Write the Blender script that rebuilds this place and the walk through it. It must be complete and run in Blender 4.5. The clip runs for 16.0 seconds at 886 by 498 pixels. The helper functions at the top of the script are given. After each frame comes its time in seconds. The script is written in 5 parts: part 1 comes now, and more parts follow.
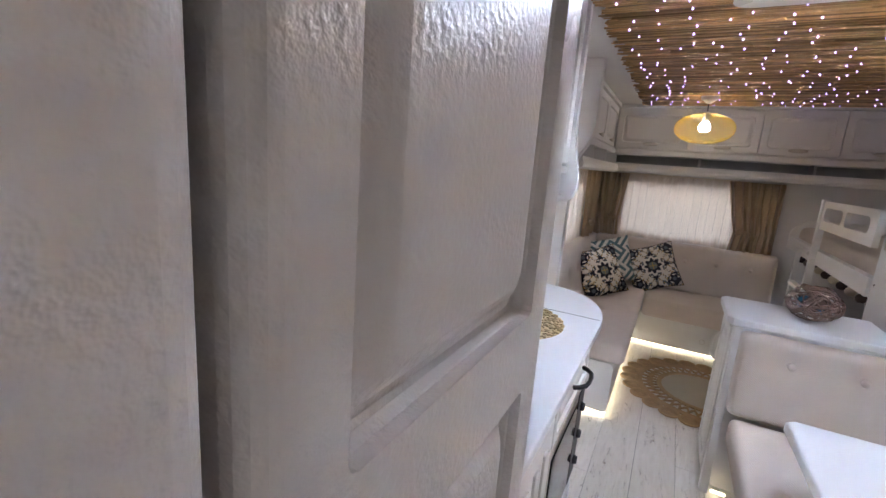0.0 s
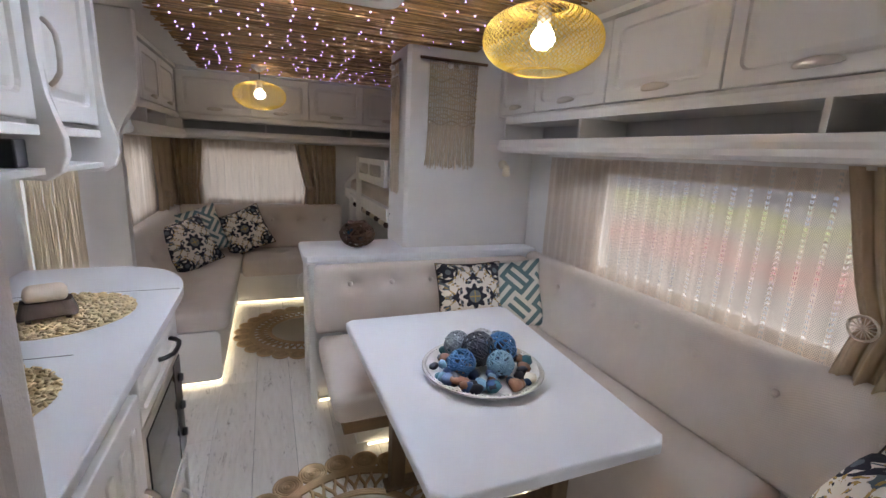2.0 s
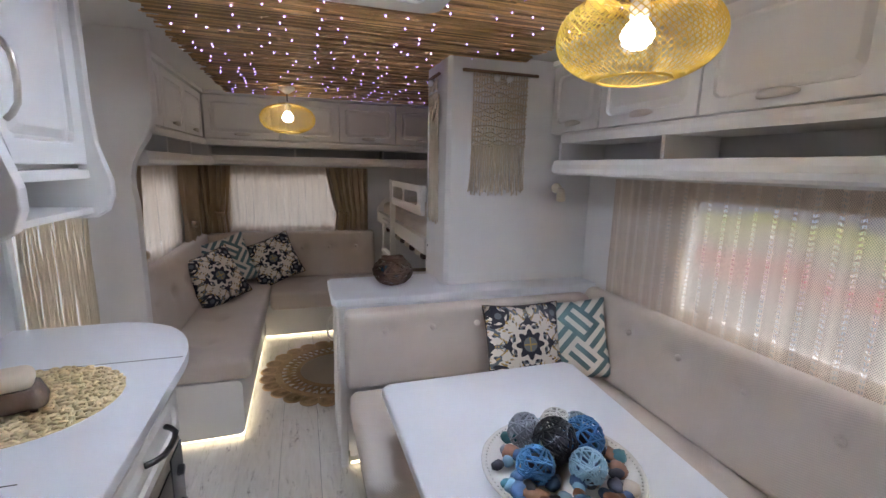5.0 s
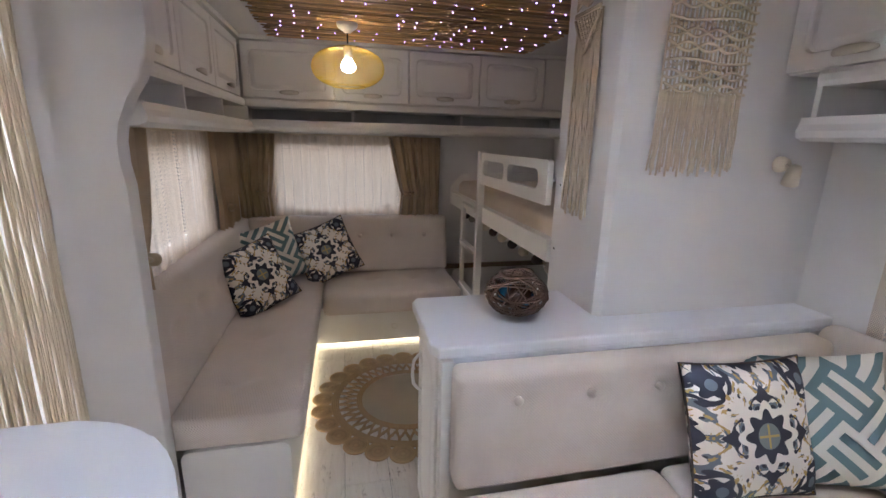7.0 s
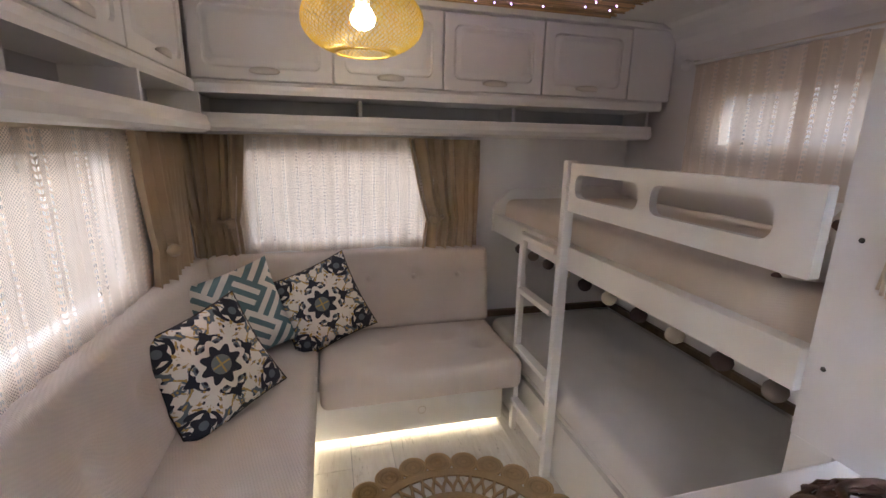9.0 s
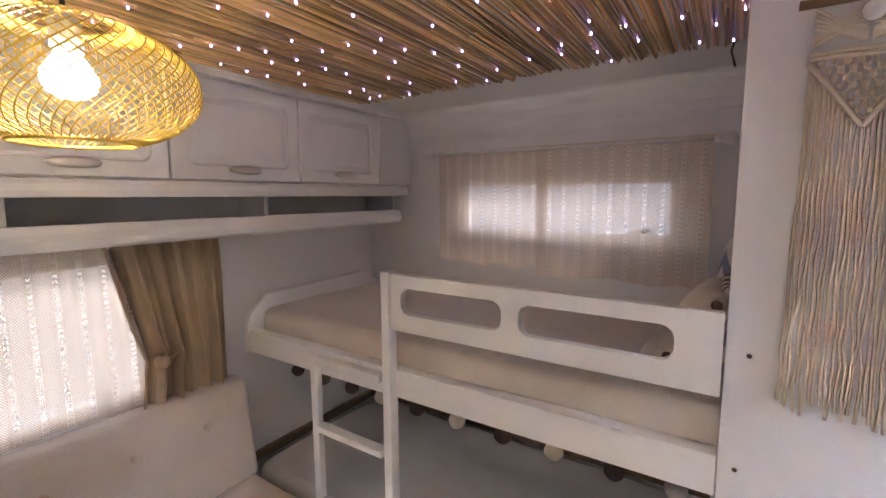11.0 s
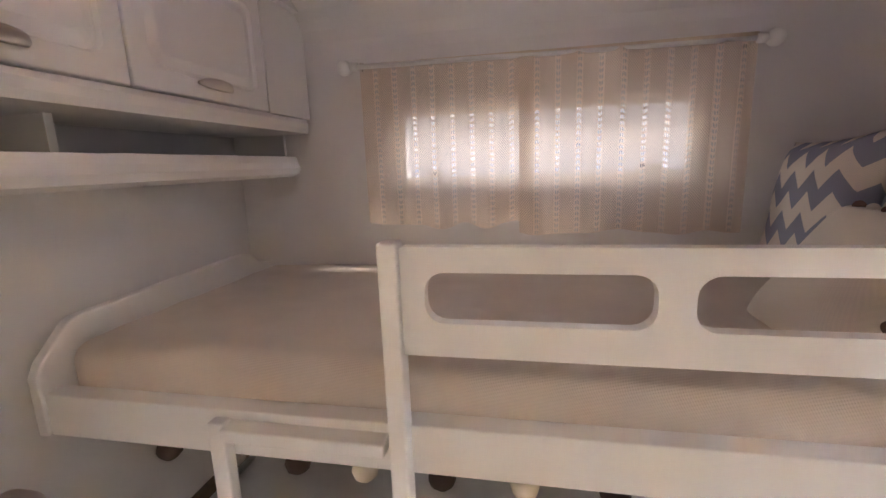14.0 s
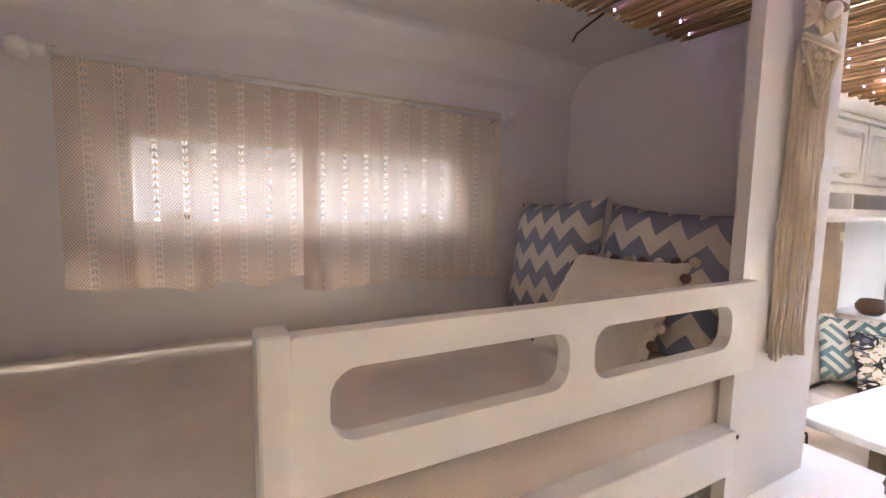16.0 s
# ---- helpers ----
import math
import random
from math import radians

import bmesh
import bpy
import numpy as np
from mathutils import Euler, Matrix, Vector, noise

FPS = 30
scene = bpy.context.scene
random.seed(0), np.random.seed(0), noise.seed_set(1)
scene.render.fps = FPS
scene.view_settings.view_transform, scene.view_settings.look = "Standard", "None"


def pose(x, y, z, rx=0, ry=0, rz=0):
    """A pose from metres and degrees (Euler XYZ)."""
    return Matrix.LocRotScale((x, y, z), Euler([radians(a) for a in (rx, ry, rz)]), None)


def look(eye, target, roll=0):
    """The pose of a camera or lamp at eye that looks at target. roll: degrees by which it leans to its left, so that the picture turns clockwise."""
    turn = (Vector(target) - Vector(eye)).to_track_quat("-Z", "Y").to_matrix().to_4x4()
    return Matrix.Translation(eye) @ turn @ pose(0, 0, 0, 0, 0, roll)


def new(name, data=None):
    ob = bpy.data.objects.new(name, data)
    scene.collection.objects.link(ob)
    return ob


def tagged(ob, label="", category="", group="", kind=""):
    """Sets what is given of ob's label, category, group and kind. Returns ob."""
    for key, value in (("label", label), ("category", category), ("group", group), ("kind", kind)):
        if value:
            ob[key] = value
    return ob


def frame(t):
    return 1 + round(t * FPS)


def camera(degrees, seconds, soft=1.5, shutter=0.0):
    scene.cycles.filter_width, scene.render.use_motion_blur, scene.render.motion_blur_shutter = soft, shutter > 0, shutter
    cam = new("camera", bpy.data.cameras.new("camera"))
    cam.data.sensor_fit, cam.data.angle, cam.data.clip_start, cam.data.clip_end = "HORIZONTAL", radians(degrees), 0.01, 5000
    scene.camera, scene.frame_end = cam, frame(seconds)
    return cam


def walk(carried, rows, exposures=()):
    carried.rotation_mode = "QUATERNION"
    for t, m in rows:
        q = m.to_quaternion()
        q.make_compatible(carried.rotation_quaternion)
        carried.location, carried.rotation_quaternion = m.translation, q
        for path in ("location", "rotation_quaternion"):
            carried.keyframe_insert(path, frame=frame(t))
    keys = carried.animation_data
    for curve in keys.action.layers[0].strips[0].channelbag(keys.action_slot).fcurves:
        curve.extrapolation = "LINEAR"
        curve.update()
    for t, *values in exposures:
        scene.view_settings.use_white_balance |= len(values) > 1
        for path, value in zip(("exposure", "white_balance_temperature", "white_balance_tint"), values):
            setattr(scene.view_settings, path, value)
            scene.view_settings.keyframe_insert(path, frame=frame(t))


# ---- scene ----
cam = camera(90.9, 16.0)
PATH = [
    (0, (-0.501, -0.424, 1.389), (-1.403, 1.316, 0.99), 4.4),
    (0.5, (-0.501, -0.44, 1.409), (-1.006, 1.452, 1.003), 4.3),
    (1, (-0.46, -0.47, 1.397), (-0.474, 1.492, 1.011), 4.1),
    (1.5, (-0.415, -0.511, 1.378), (0.021, 1.399, 0.976), 3.4),
    (2, (-0.373, -0.535, 1.378), (0.36, 1.276, 0.951), 2.8),
    (2.5, (-0.351, -0.557, 1.373), (0.497, 1.2, 0.931), 0.4),
    (3, (-0.286, -0.603, 1.374), (0.769, 1.04, 0.943), 0.9),
    (3.5, (-0.281, -0.635, 1.396), (0.823, 0.975, 0.962), 0.0),
    (4, (-0.307, -0.568, 1.418), (0.683, 1.118, 0.997), 0.6),
    (4.5, (-0.334, -0.414, 1.427), (0.447, 1.388, 1.045), 1.0),
    (5, (-0.331, -0.201, 1.424), (0.273, 1.67, 1.056), 1.3),
    (5.2, (-0.339, -0.114, 1.414), (0.23, 1.768, 1.049), 1.8),
    (7.5, (-0.461, 0.911, 1.372), (-0.053, 2.804, 0.873), 0.9),
    (8, (-0.478, 1.187, 1.361), (-0.073, 3.082, 0.866), 0.6),
    (10.3, (-0.699, 2.068, 1.488), (0.496, 3.644, 1.19), 1.8),
    (10.5, (-0.728, 2.126, 1.517), (0.657, 3.544, 1.25), 0.9),
    (11, (-0.687, 2.208, 1.549), (0.976, 3.292, 1.309), -0.4),
    (11.5, (-0.645, 2.327, 1.57), (1.135, 3.211, 1.348), -2.4),
    (12, (-0.605, 2.451, 1.518), (1.202, 3.276, 1.284), -3.8),
    (12.5, (-0.486, 2.644, 1.503), (1.321, 3.462, 1.249), -4.2),
    (13, (-0.378, 2.852, 1.461), (1.513, 3.419, 1.144), -4.0),
    (13.5, (-0.343, 2.882, 1.445), (1.579, 3.315, 1.097), -3.1),
    (14, (-0.307, 2.853, 1.438), (1.617, 3.242, 1.055), -2.1),
    (14.5, (-0.27, 2.924, 1.437), (1.662, 3.248, 1.035), -1.5),
    (15, (-0.231, 3.063, 1.464), (1.726, 3.174, 1.066), 0.2),
    (15.5, (-0.154, 3.1, 1.445), (1.772, 2.68, 1.103), 1.8),
    (16, (-0.119, 3.113, 1.447), (1.628, 2.161, 1.25), 1.1),
]
EXPOSURES = [(0.0, 1.65, 6200, 14), (1.0, 1.5, 6250, 13), (2.0, 1.2, 6500, 13), (3.5, 1.62, 6350, 13), (5.2, 1.15, 6350, 13), (7.5, 1.65, 6400, 14), (8.2, 1.85, 6400, 14), (10.3, 2.2, 6400, 19), (12.5, 2.75, 6600, 17), (14.5, 2.7, 6750, 17), (16.0, 2.85, 6800, 17)]
walk(cam, [(t, look(eye, target, roll)) for t, eye, target, roll in PATH], EXPOSURES)

# ---- world and large lights ----
world = bpy.data.worlds.new("sky")
scene.world = world
world.use_nodes = True
wn = world.node_tree.nodes
sky = wn.new("ShaderNodeTexSky")
sky.sky_type = "NISHITA"
sky.sun_disc = False
sky.sun_elevation, sky.sun_rotation = radians(48), radians(200)
wn["Background"].inputs[1].default_value = 0.14
world.node_tree.links.new(sky.outputs[0], wn["Background"].inputs[0])
SUN_DIR = Vector((-0.25, 0.62, -0.74))
sun = new("sun", bpy.data.lights.new("sun", "SUN"))
sun.data.energy, sun.data.angle, sun.data.color = 2.0, radians(10), (1, 0.95, 0.88)
sun.matrix_world = look((0, 0, 6), Vector((0, 0, 6)) + SUN_DIR)
OUTSIDE = 1.0          # glow of the bright surroundings beyond the windows


# ---- node helpers ----
def material(name, rough=0.6, metal=0.0, spec=0.5):
    mt = bpy.data.materials.new(name)
    mt.use_nodes = True
    nt = mt.node_tree
    b = nt.nodes["Principled BSDF"]
    b.inputs["Roughness"].default_value = rough
    b.inputs["Metallic"].default_value = metal
    b.inputs["Specular IOR Level"].default_value = spec
    return mt, nt, b


def put(nt, socket, v):
    if isinstance(v, bpy.types.NodeSocket):
        nt.links.new(v, socket)
    elif isinstance(v, tuple) and len(v) == 3 and socket.type == "RGBA":
        socket.default_value = (*v, 1)
    else:
        socket.default_value = v


def calc(nt, op, a, b=0.0, c=0.0):
    n = nt.nodes.new("ShaderNodeMath")
    n.operation = op
    for k, v in enumerate((a, b, c)):
        put(nt, n.inputs[k], v)
    return n.outputs[0]


def blend(nt, f, a, b, mode="MIX"):
    n = nt.nodes.new("ShaderNodeMix")
    n.data_type, n.blend_type = "RGBA", mode
    put(nt, n.inputs[0], f)
    put(nt, n.inputs[6], a)
    put(nt, n.inputs[7], b)
    return n.outputs[2]


def ramp(nt, f, lo, hi):
    n = nt.nodes.new("ShaderNodeMapRange")
    put(nt, n.inputs[0], f)
    n.inputs[1].default_value, n.inputs[2].default_value = lo, hi
    return n.outputs[0]


def coords(nt, scale=(1, 1, 1), turn=(0, 0, 0), kind="Object"):
    t = nt.nodes.new("ShaderNodeTexCoord")
    mp = nt.nodes.new("ShaderNodeMapping")
    mp.inputs["Scale"].default_value = scale
    mp.inputs["Rotation"].default_value = turn
    nt.links.new(t.outputs[kind], mp.inputs[0])
    return mp.outputs[0]


def speck(nt, vec, scale, detail=3.0, rough=0.55, dist=0.0):
    n = nt.nodes.new("ShaderNodeTexNoise")
    put(nt, n.inputs["Vector"], vec)
    n.inputs["Scale"].default_value = scale
    n.inputs["Detail"].default_value = detail
    n.inputs["Roughness"].default_value = rough
    n.inputs["Distortion"].default_value = dist
    return n.outputs[0]


def relief(nt, b, height, strength=0.2, dist=0.002):
    n = nt.nodes.new("ShaderNodeBump")
    n.inputs["Strength"].default_value = strength
    n.inputs["Distance"].default_value = dist
    put(nt, n.inputs["Height"], height)
    nt.links.new(n.outputs[0], b.inputs["Normal"])


def split(nt, vec):
    n = nt.nodes.new("ShaderNodeSeparateXYZ")
    nt.links.new(vec, n.inputs[0])
    return n.outputs


def painted(name, col, rough=0.45, vary=0.06, grain=260, bump=0.12, streak=(1, 1, 1)):
    mt, nt, b = material(name, rough)
    v = coords(nt, streak)
    big, fine = speck(nt, v, 3.1, 4), speck(nt, v, grain, 2)
    dark = tuple(c * (1 - 2.2 * vary) for c in col)
    put(nt, b.inputs["Base Color"], blend(nt, ramp(nt, big, 0.3, 0.72), dark, col))
    put(nt, b.inputs["Roughness"], calc(nt, "MULTIPLY_ADD", big, 0.2, rough - 0.1))
    relief(nt, b, fine, bump)
    return mt


def woven(name, col, scale=420.0, vary=0.12, bump=0.5, sheen=0.2, weave=0.35):
    mt, nt, b = material(name, 0.92, spec=0.2)
    v = coords(nt)
    x, y, z = split(nt, v)
    wx = calc(nt, "SINE", calc(nt, "MULTIPLY", calc(nt, "ADD", x, y), scale))
    wz = calc(nt, "SINE", calc(nt, "MULTIPLY", calc(nt, "SUBTRACT", z, calc(nt, "MULTIPLY", y, 0.7)), scale))
    knit = calc(nt, "MULTIPLY_ADD", calc(nt, "MULTIPLY", wx, wz), 0.5, 0.5)
    big = speck(nt, v, 7, 4)
    c = blend(nt, ramp(nt, big, 0.3, 0.75), tuple(k * (1 - vary) for k in col), col)
    c = blend(nt, calc(nt, "MULTIPLY", knit, weave), c, tuple(k * 0.72 for k in col))
    put(nt, b.inputs["Base Color"], c)
    b.inputs["Sheen Weight"].default_value = sheen
    relief(nt, b, knit, bump, 0.0015)
    return mt


def fibre(name, col, vary=0.45, rough=0.8, scale=(4, 4, 40)):
    """Strands that each take a tint of their own."""
    mt, nt, b = material(name, rough)
    g = nt.nodes.new("ShaderNodeNewGeometry")
    f = calc(nt, "MULTIPLY_ADD", speck(nt, coords(nt, scale), 6, 3), 0.4, calc(nt, "MULTIPLY", g.outputs["Random Per Island"], 0.75))
    put(nt, b.inputs["Base Color"], blend(nt, f, tuple(c * (1 - vary) for c in col), tuple(min(1, c * (1 + vary)) for c in col)))
    relief(nt, b, speck(nt, coords(nt, scale), 120, 2), 0.3)
    return mt


def glowing(name, col, power):
    mt = bpy.data.materials.new(name)
    mt.use_nodes = True
    nt = mt.node_tree
    nt.nodes.clear()
    e, o = nt.nodes.new("ShaderNodeEmission"), nt.nodes.new("ShaderNodeOutputMaterial")
    e.inputs[0].default_value, e.inputs[1].default_value = (*col, 1), power
    nt.links.new(e.outputs[0], o.inputs[0])
    return mt


# ---- materials ----
WALL = painted("white_wall_paint", (0.76, 0.74, 0.72), 0.62, 0.03, 90, 0.16)
CAB = painted("white_satin_cabinet_paint", (0.78, 0.765, 0.74), 0.42, 0.03, 300, 0.06, (1, 1, 0.25))
# same white as the cabinets, its shade put into a darker taupe
WARD = painted("shaded_white_wardrobe_paint", (0.68, 0.645, 0.63), 0.30, 0.05, 230, 0.45)
# white tops; the faint blue is hatch daylight put into the colour
TOP = painted("white_worktop_sky_tinted", (0.79, 0.80, 0.83), 0.34, 0.02, 200, 0.05)
BED = painted("white_bed_paint", (0.80, 0.78, 0.74), 0.4, 0.02, 240, 0.06)
# greyer than the white fronts: niche backs, hatch blind, spotlight lens
GREYNICHE = painted("pale_grey_surface", (0.55, 0.55, 0.55), 0.6, 0.05)
FABRIC = woven("beige_woven_upholstery", (0.66, 0.575, 0.505), 700, 0.09, 0.6, 0.2, 0.32)
PLAINBEIGE = woven("beige_mattress_cloth", (0.69, 0.60, 0.51), 900, 0.12, 0.35, 0.2, 0.22)
GREYCLOTH = woven("grey_mattress_cloth", (0.66, 0.63, 0.61), 900, 0.06, 0.3)
DRAPE = woven("brown_curtain_cloth", (0.47, 0.35, 0.23), 1500, 0.16, 0.25)
CORD = fibre("cream_cotton_cord", (0.62, 0.53, 0.41), 0.14, 0.9)
REED = fibre("brown_reed", (0.50, 0.315, 0.145), 0.8, 0.55, (3, 40, 40))
JUTE = fibre("braided_jute", (0.40, 0.275, 0.15), 0.35, 0.9, (30, 30, 30))
STRAW = fibre("pale_straw_braid", (0.60, 0.47, 0.27), 0.35, 0.85, (30, 30, 30))
VINE = fibre("dark_vine", (0.085, 0.045, 0.028), 0.5, 0.6)
DOWEL = painted("brown_dowel_wood", (0.26, 0.16, 0.09), 0.6, 0.2)
LEGWOOD = painted("brown_table_wood", (0.20, 0.13, 0.075), 0.5, 0.18, 120, 0.2, (8, 8, 0.8))
RAWWOOD = painted("raw_brown_board", (0.33, 0.22, 0.125), 0.65, 0.16, 120, 0.2, (0.8, 8, 8))
STEEL = material("brushed_nickel", 0.34, 1.0)[0]
STEEL.node_tree.nodes["Principled BSDF"].inputs["Base Color"].default_value = (0.62, 0.58, 0.52, 1)
WHITEPLASTIC = painted("white_plastic", (0.8, 0.79, 0.76), 0.3, 0.01)
BLACK = painted("black_metal", (0.025, 0.025, 0.03), 0.35, 0.1)
OVENGLASS = painted("dark_oven_glass", (0.03, 0.032, 0.036), 0.08, 0.05, 60, 0.0)
# dark joints and screw heads, and shade painted at the kitchen unit
SHADOWGAP = painted("dark_joint_and_shade", (0.06, 0.055, 0.05), 0.8, 0.05)
GOLD = material("gold_wire", 0.36, 0.55)[0]
GOLD.node_tree.nodes["Principled BSDF"].inputs["Base Color"].default_value = (0.74, 0.54, 0.11, 1)
BULB = glowing("lit_bulb", (1.0, 0.88, 0.70), 17.0)
LED = glowing("led_strip_light", (1.0, 0.86, 0.58), 2.8)
FAIRY = glowing("fairy_light_glow", (0.42, 0.32, 1.0), 4.2)
CERAMIC = painted("cream_enamel_plate", (0.78, 0.76, 0.72), 0.25, 0.03)
BEIGEPLASTIC = painted("cream_plastic", (0.72, 0.64, 0.50), 0.4, 0.03)
WAX = painted("cream_wax", (0.78, 0.64, 0.50), 0.5, 0.06)
BARK = painted("dark_bark", (0.10, 0.06, 0.04), 0.8, 0.3, 60, 0.6)
RUGCENTRE = woven("cream_rug_cloth", (0.50, 0.44, 0.34), 700, 0.1, 0.5)


def tint(name, col, rough=0.7):
    return painted(name, col, rough, 0.14, 80, 0.3)


BLUES = [tint("blue_rattan", (0.05, 0.17, 0.38)), tint("dark_blue_rattan", (0.03, 0.075, 0.17)), tint("black_rattan", (0.022, 0.024, 0.035)),
         tint("grey_rattan", (0.24, 0.27, 0.31)), tint("teal_pebble", (0.035, 0.14, 0.17)), tint("brown_husk", (0.23, 0.105, 0.05)),
         tint("cream_shell", (0.66, 0.58, 0.46)), tint("white_rattan", (0.7, 0.68, 0.64)), tint("pale_blue_rattan", (0.22, 0.38, 0.52))]


def lace_material():
    """Open crochet: dense columns, rows of eyelets, and bands of net."""
    mt = bpy.data.materials.new("cream_crochet_lace")
    mt.use_nodes = True
    nt = mt.node_tree
    b = nt.nodes["Principled BSDF"]
    out = nt.nodes["Material Output"]
    tc = nt.nodes.new("ShaderNodeUVMap")
    x, y, z = split(nt, tc.outputs[0])
    u = calc(nt, "FRACT", calc(nt, "DIVIDE", x, 0.082))
    tri = calc(nt, "PINGPONG", x, 0.009)
    net = calc(nt, "MULTIPLY", calc(nt, "SINE", calc(nt, "MULTIPLY", calc(nt, "ADD", x, y), 360)), calc(nt, "SINE", calc(nt, "MULTIPLY", calc(nt, "SUBTRACT", x, y), 360)))
    mesh = calc(nt, "MULTIPLY", calc(nt, "GREATER_THAN", calc(nt, "ABSOLUTE", net), 0.42), calc(nt, "LESS_THAN", u, 0.72))
    row = calc(nt, "FRACT", calc(nt, "DIVIDE", calc(nt, "ADD", y, calc(nt, "MULTIPLY", tri, 0.8)), 0.017))
    slit = calc(nt, "GREATER_THAN", calc(nt, "PINGPONG", x, 0.0045), 0.0014)
    column = calc(nt, "MULTIPLY", calc(nt, "COMPARE", u, 0.86, 0.11), calc(nt, "MULTIPLY", slit, calc(nt, "GREATER_THAN", row, 0.42)))
    hole = calc(nt, "MAXIMUM", calc(nt, "MULTIPLY", mesh, 0.58), calc(nt, "MULTIPLY", column, 0.85))
    cover = calc(nt, "SUBTRACT", 1.0, calc(nt, "MULTIPLY", hole, 0.80))
    big = speck(nt, tc.outputs[0], 30, 2)
    put(nt, b.inputs["Base Color"], blend(nt, big, (0.85, 0.73, 0.62), (0.91, 0.82, 0.72)))
    b.inputs["Roughness"].default_value = 0.95
    tr, tl = nt.nodes.new("ShaderNodeBsdfTransparent"), nt.nodes.new("ShaderNodeBsdfTranslucent")
    tl.inputs[0].default_value = (0.62, 0.50, 0.40, 1)
    m1, m2 = nt.nodes.new("ShaderNodeMixShader"), nt.nodes.new("ShaderNodeMixShader")
    m1.inputs[0].default_value = 0.38
    nt.links.new(b.outputs[0], m1.inputs[1])
    nt.links.new(tl.outputs[0], m1.inputs[2])
    nt.links.new(cover, m2.inputs[0])
    nt.links.new(tr.outputs[0], m2.inputs[1])
    nt.links.new(m1.outputs[0], m2.inputs[2])
    nt.links.new(m2.outputs[0], out.inputs[0])
    return mt


LACE = lace_material()


def string_material():
    """Loose cotton string that lets some daylight through."""
    mt, nt, b = material("cream_cotton_string", 0.95, spec=0.1)
    c = blend(nt, speck(nt, coords(nt, (40, 40, 160)), 6, 3), (0.62, 0.55, 0.44), (0.84, 0.78, 0.67))
    put(nt, b.inputs["Base Color"], c)
    tl, mx = nt.nodes.new("ShaderNodeBsdfTranslucent"), nt.nodes.new("ShaderNodeMixShader")
    put(nt, tl.inputs[0], c)
    mx.inputs[0].default_value = 0.5
    nt.links.new(b.outputs[0], mx.inputs[1])
    nt.links.new(tl.outputs[0], mx.inputs[2])
    nt.links.new(mx.outputs[0], nt.nodes["Material Output"].inputs[0])
    return mt


STRING = string_material()


def glass_material():
    mt = bpy.data.materials.new("window_glass")
    mt.use_nodes = True
    nt = mt.node_tree
    tr, gl, mx = nt.nodes.new("ShaderNodeBsdfTransparent"), nt.nodes.new("ShaderNodeBsdfGlossy"), nt.nodes.new("ShaderNodeMixShader")
    tr.inputs[0].default_value = (0.9, 0.92, 0.93, 1)
    gl.inputs["Roughness"].default_value = 0.05
    mx.inputs[0].default_value = 0.06
    nt.links.new(tr.outputs[0], mx.inputs[1])
    nt.links.new(gl.outputs[0], mx.inputs[2])
    nt.links.new(mx.outputs[0], nt.nodes["Material Output"].inputs[0])
    return mt


GLASS = glass_material()


def floor_material():
    mt, nt, b = material("whitewashed_plank", 0.5)
    info = nt.nodes.new("ShaderNodeObjectInfo")
    r = info.outputs["Random"]
    off = nt.nodes.new("ShaderNodeVectorMath")
    off.operation = "ADD"
    v = coords(nt, (9, 1.3, 1))
    nt.links.new(v, off.inputs[0])
    cb = nt.nodes.new("ShaderNodeCombineXYZ")
    put(nt, cb.inputs[0], calc(nt, "MULTIPLY", r, 37))
    put(nt, cb.inputs[1], calc(nt, "MULTIPLY", r, 91))
    nt.links.new(cb.outputs[0], off.inputs[1])
    p = off.outputs[0]
    grain = speck(nt, p, 5, 6, 0.65, 0.6)
    crack = ramp(nt, speck(nt, p, 3.2, 5, 0.7, 1.2), 0.565, 0.68)
    fine = speck(nt, p, 40, 3)
    c = blend(nt, ramp(nt, grain, 0.3, 0.7), (0.66, 0.62, 0.56), (0.80, 0.77, 0.72))
    c = blend(nt, calc(nt, "MULTIPLY", r, 0.35), c, (0.50, 0.46, 0.40))
    c = blend(nt, calc(nt, "MULTIPLY", crack, ramp(nt, fine, 0.45, 0.6)), c, (0.17, 0.135, 0.10))
    put(nt, b.inputs["Base Color"], c)
    relief(nt, b, calc(nt, "SUBTRACT", grain, crack), 0.25)
    return mt


PLANK = floor_material()


def cushion_base(name):
    mt, nt, b = material(name, 0.9, spec=0.2)
    x, y, z = split(nt, coords(nt))
    v = coords(nt)
    wx = calc(nt, "MULTIPLY", calc(nt, "SINE", calc(nt, "MULTIPLY", x, 1500)), calc(nt, "SINE", calc(nt, "MULTIPLY", y, 1500)))
    relief(nt, b, wx, 0.3, 0.001)
    return mt, nt, b, x, y, v


def chevron_cushion():
    mt, nt, b, x, y, v = cushion_base("grey_chevron_cloth")
    zig = calc(nt, "PINGPONG", calc(nt, "ADD", x, 1.0), 0.040)
    s = calc(nt, "FRACT", calc(nt, "MULTIPLY", calc(nt, "ADD", calc(nt, "MULTIPLY", zig, 1.15), calc(nt, "ADD", y, 1.0)), 10.0))
    put(nt, b.inputs["Base Color"], blend(nt, calc(nt, "GREATER_THAN", s, 0.5), (0.66, 0.60, 0.53), (0.24, 0.255, 0.32)))
    return mt


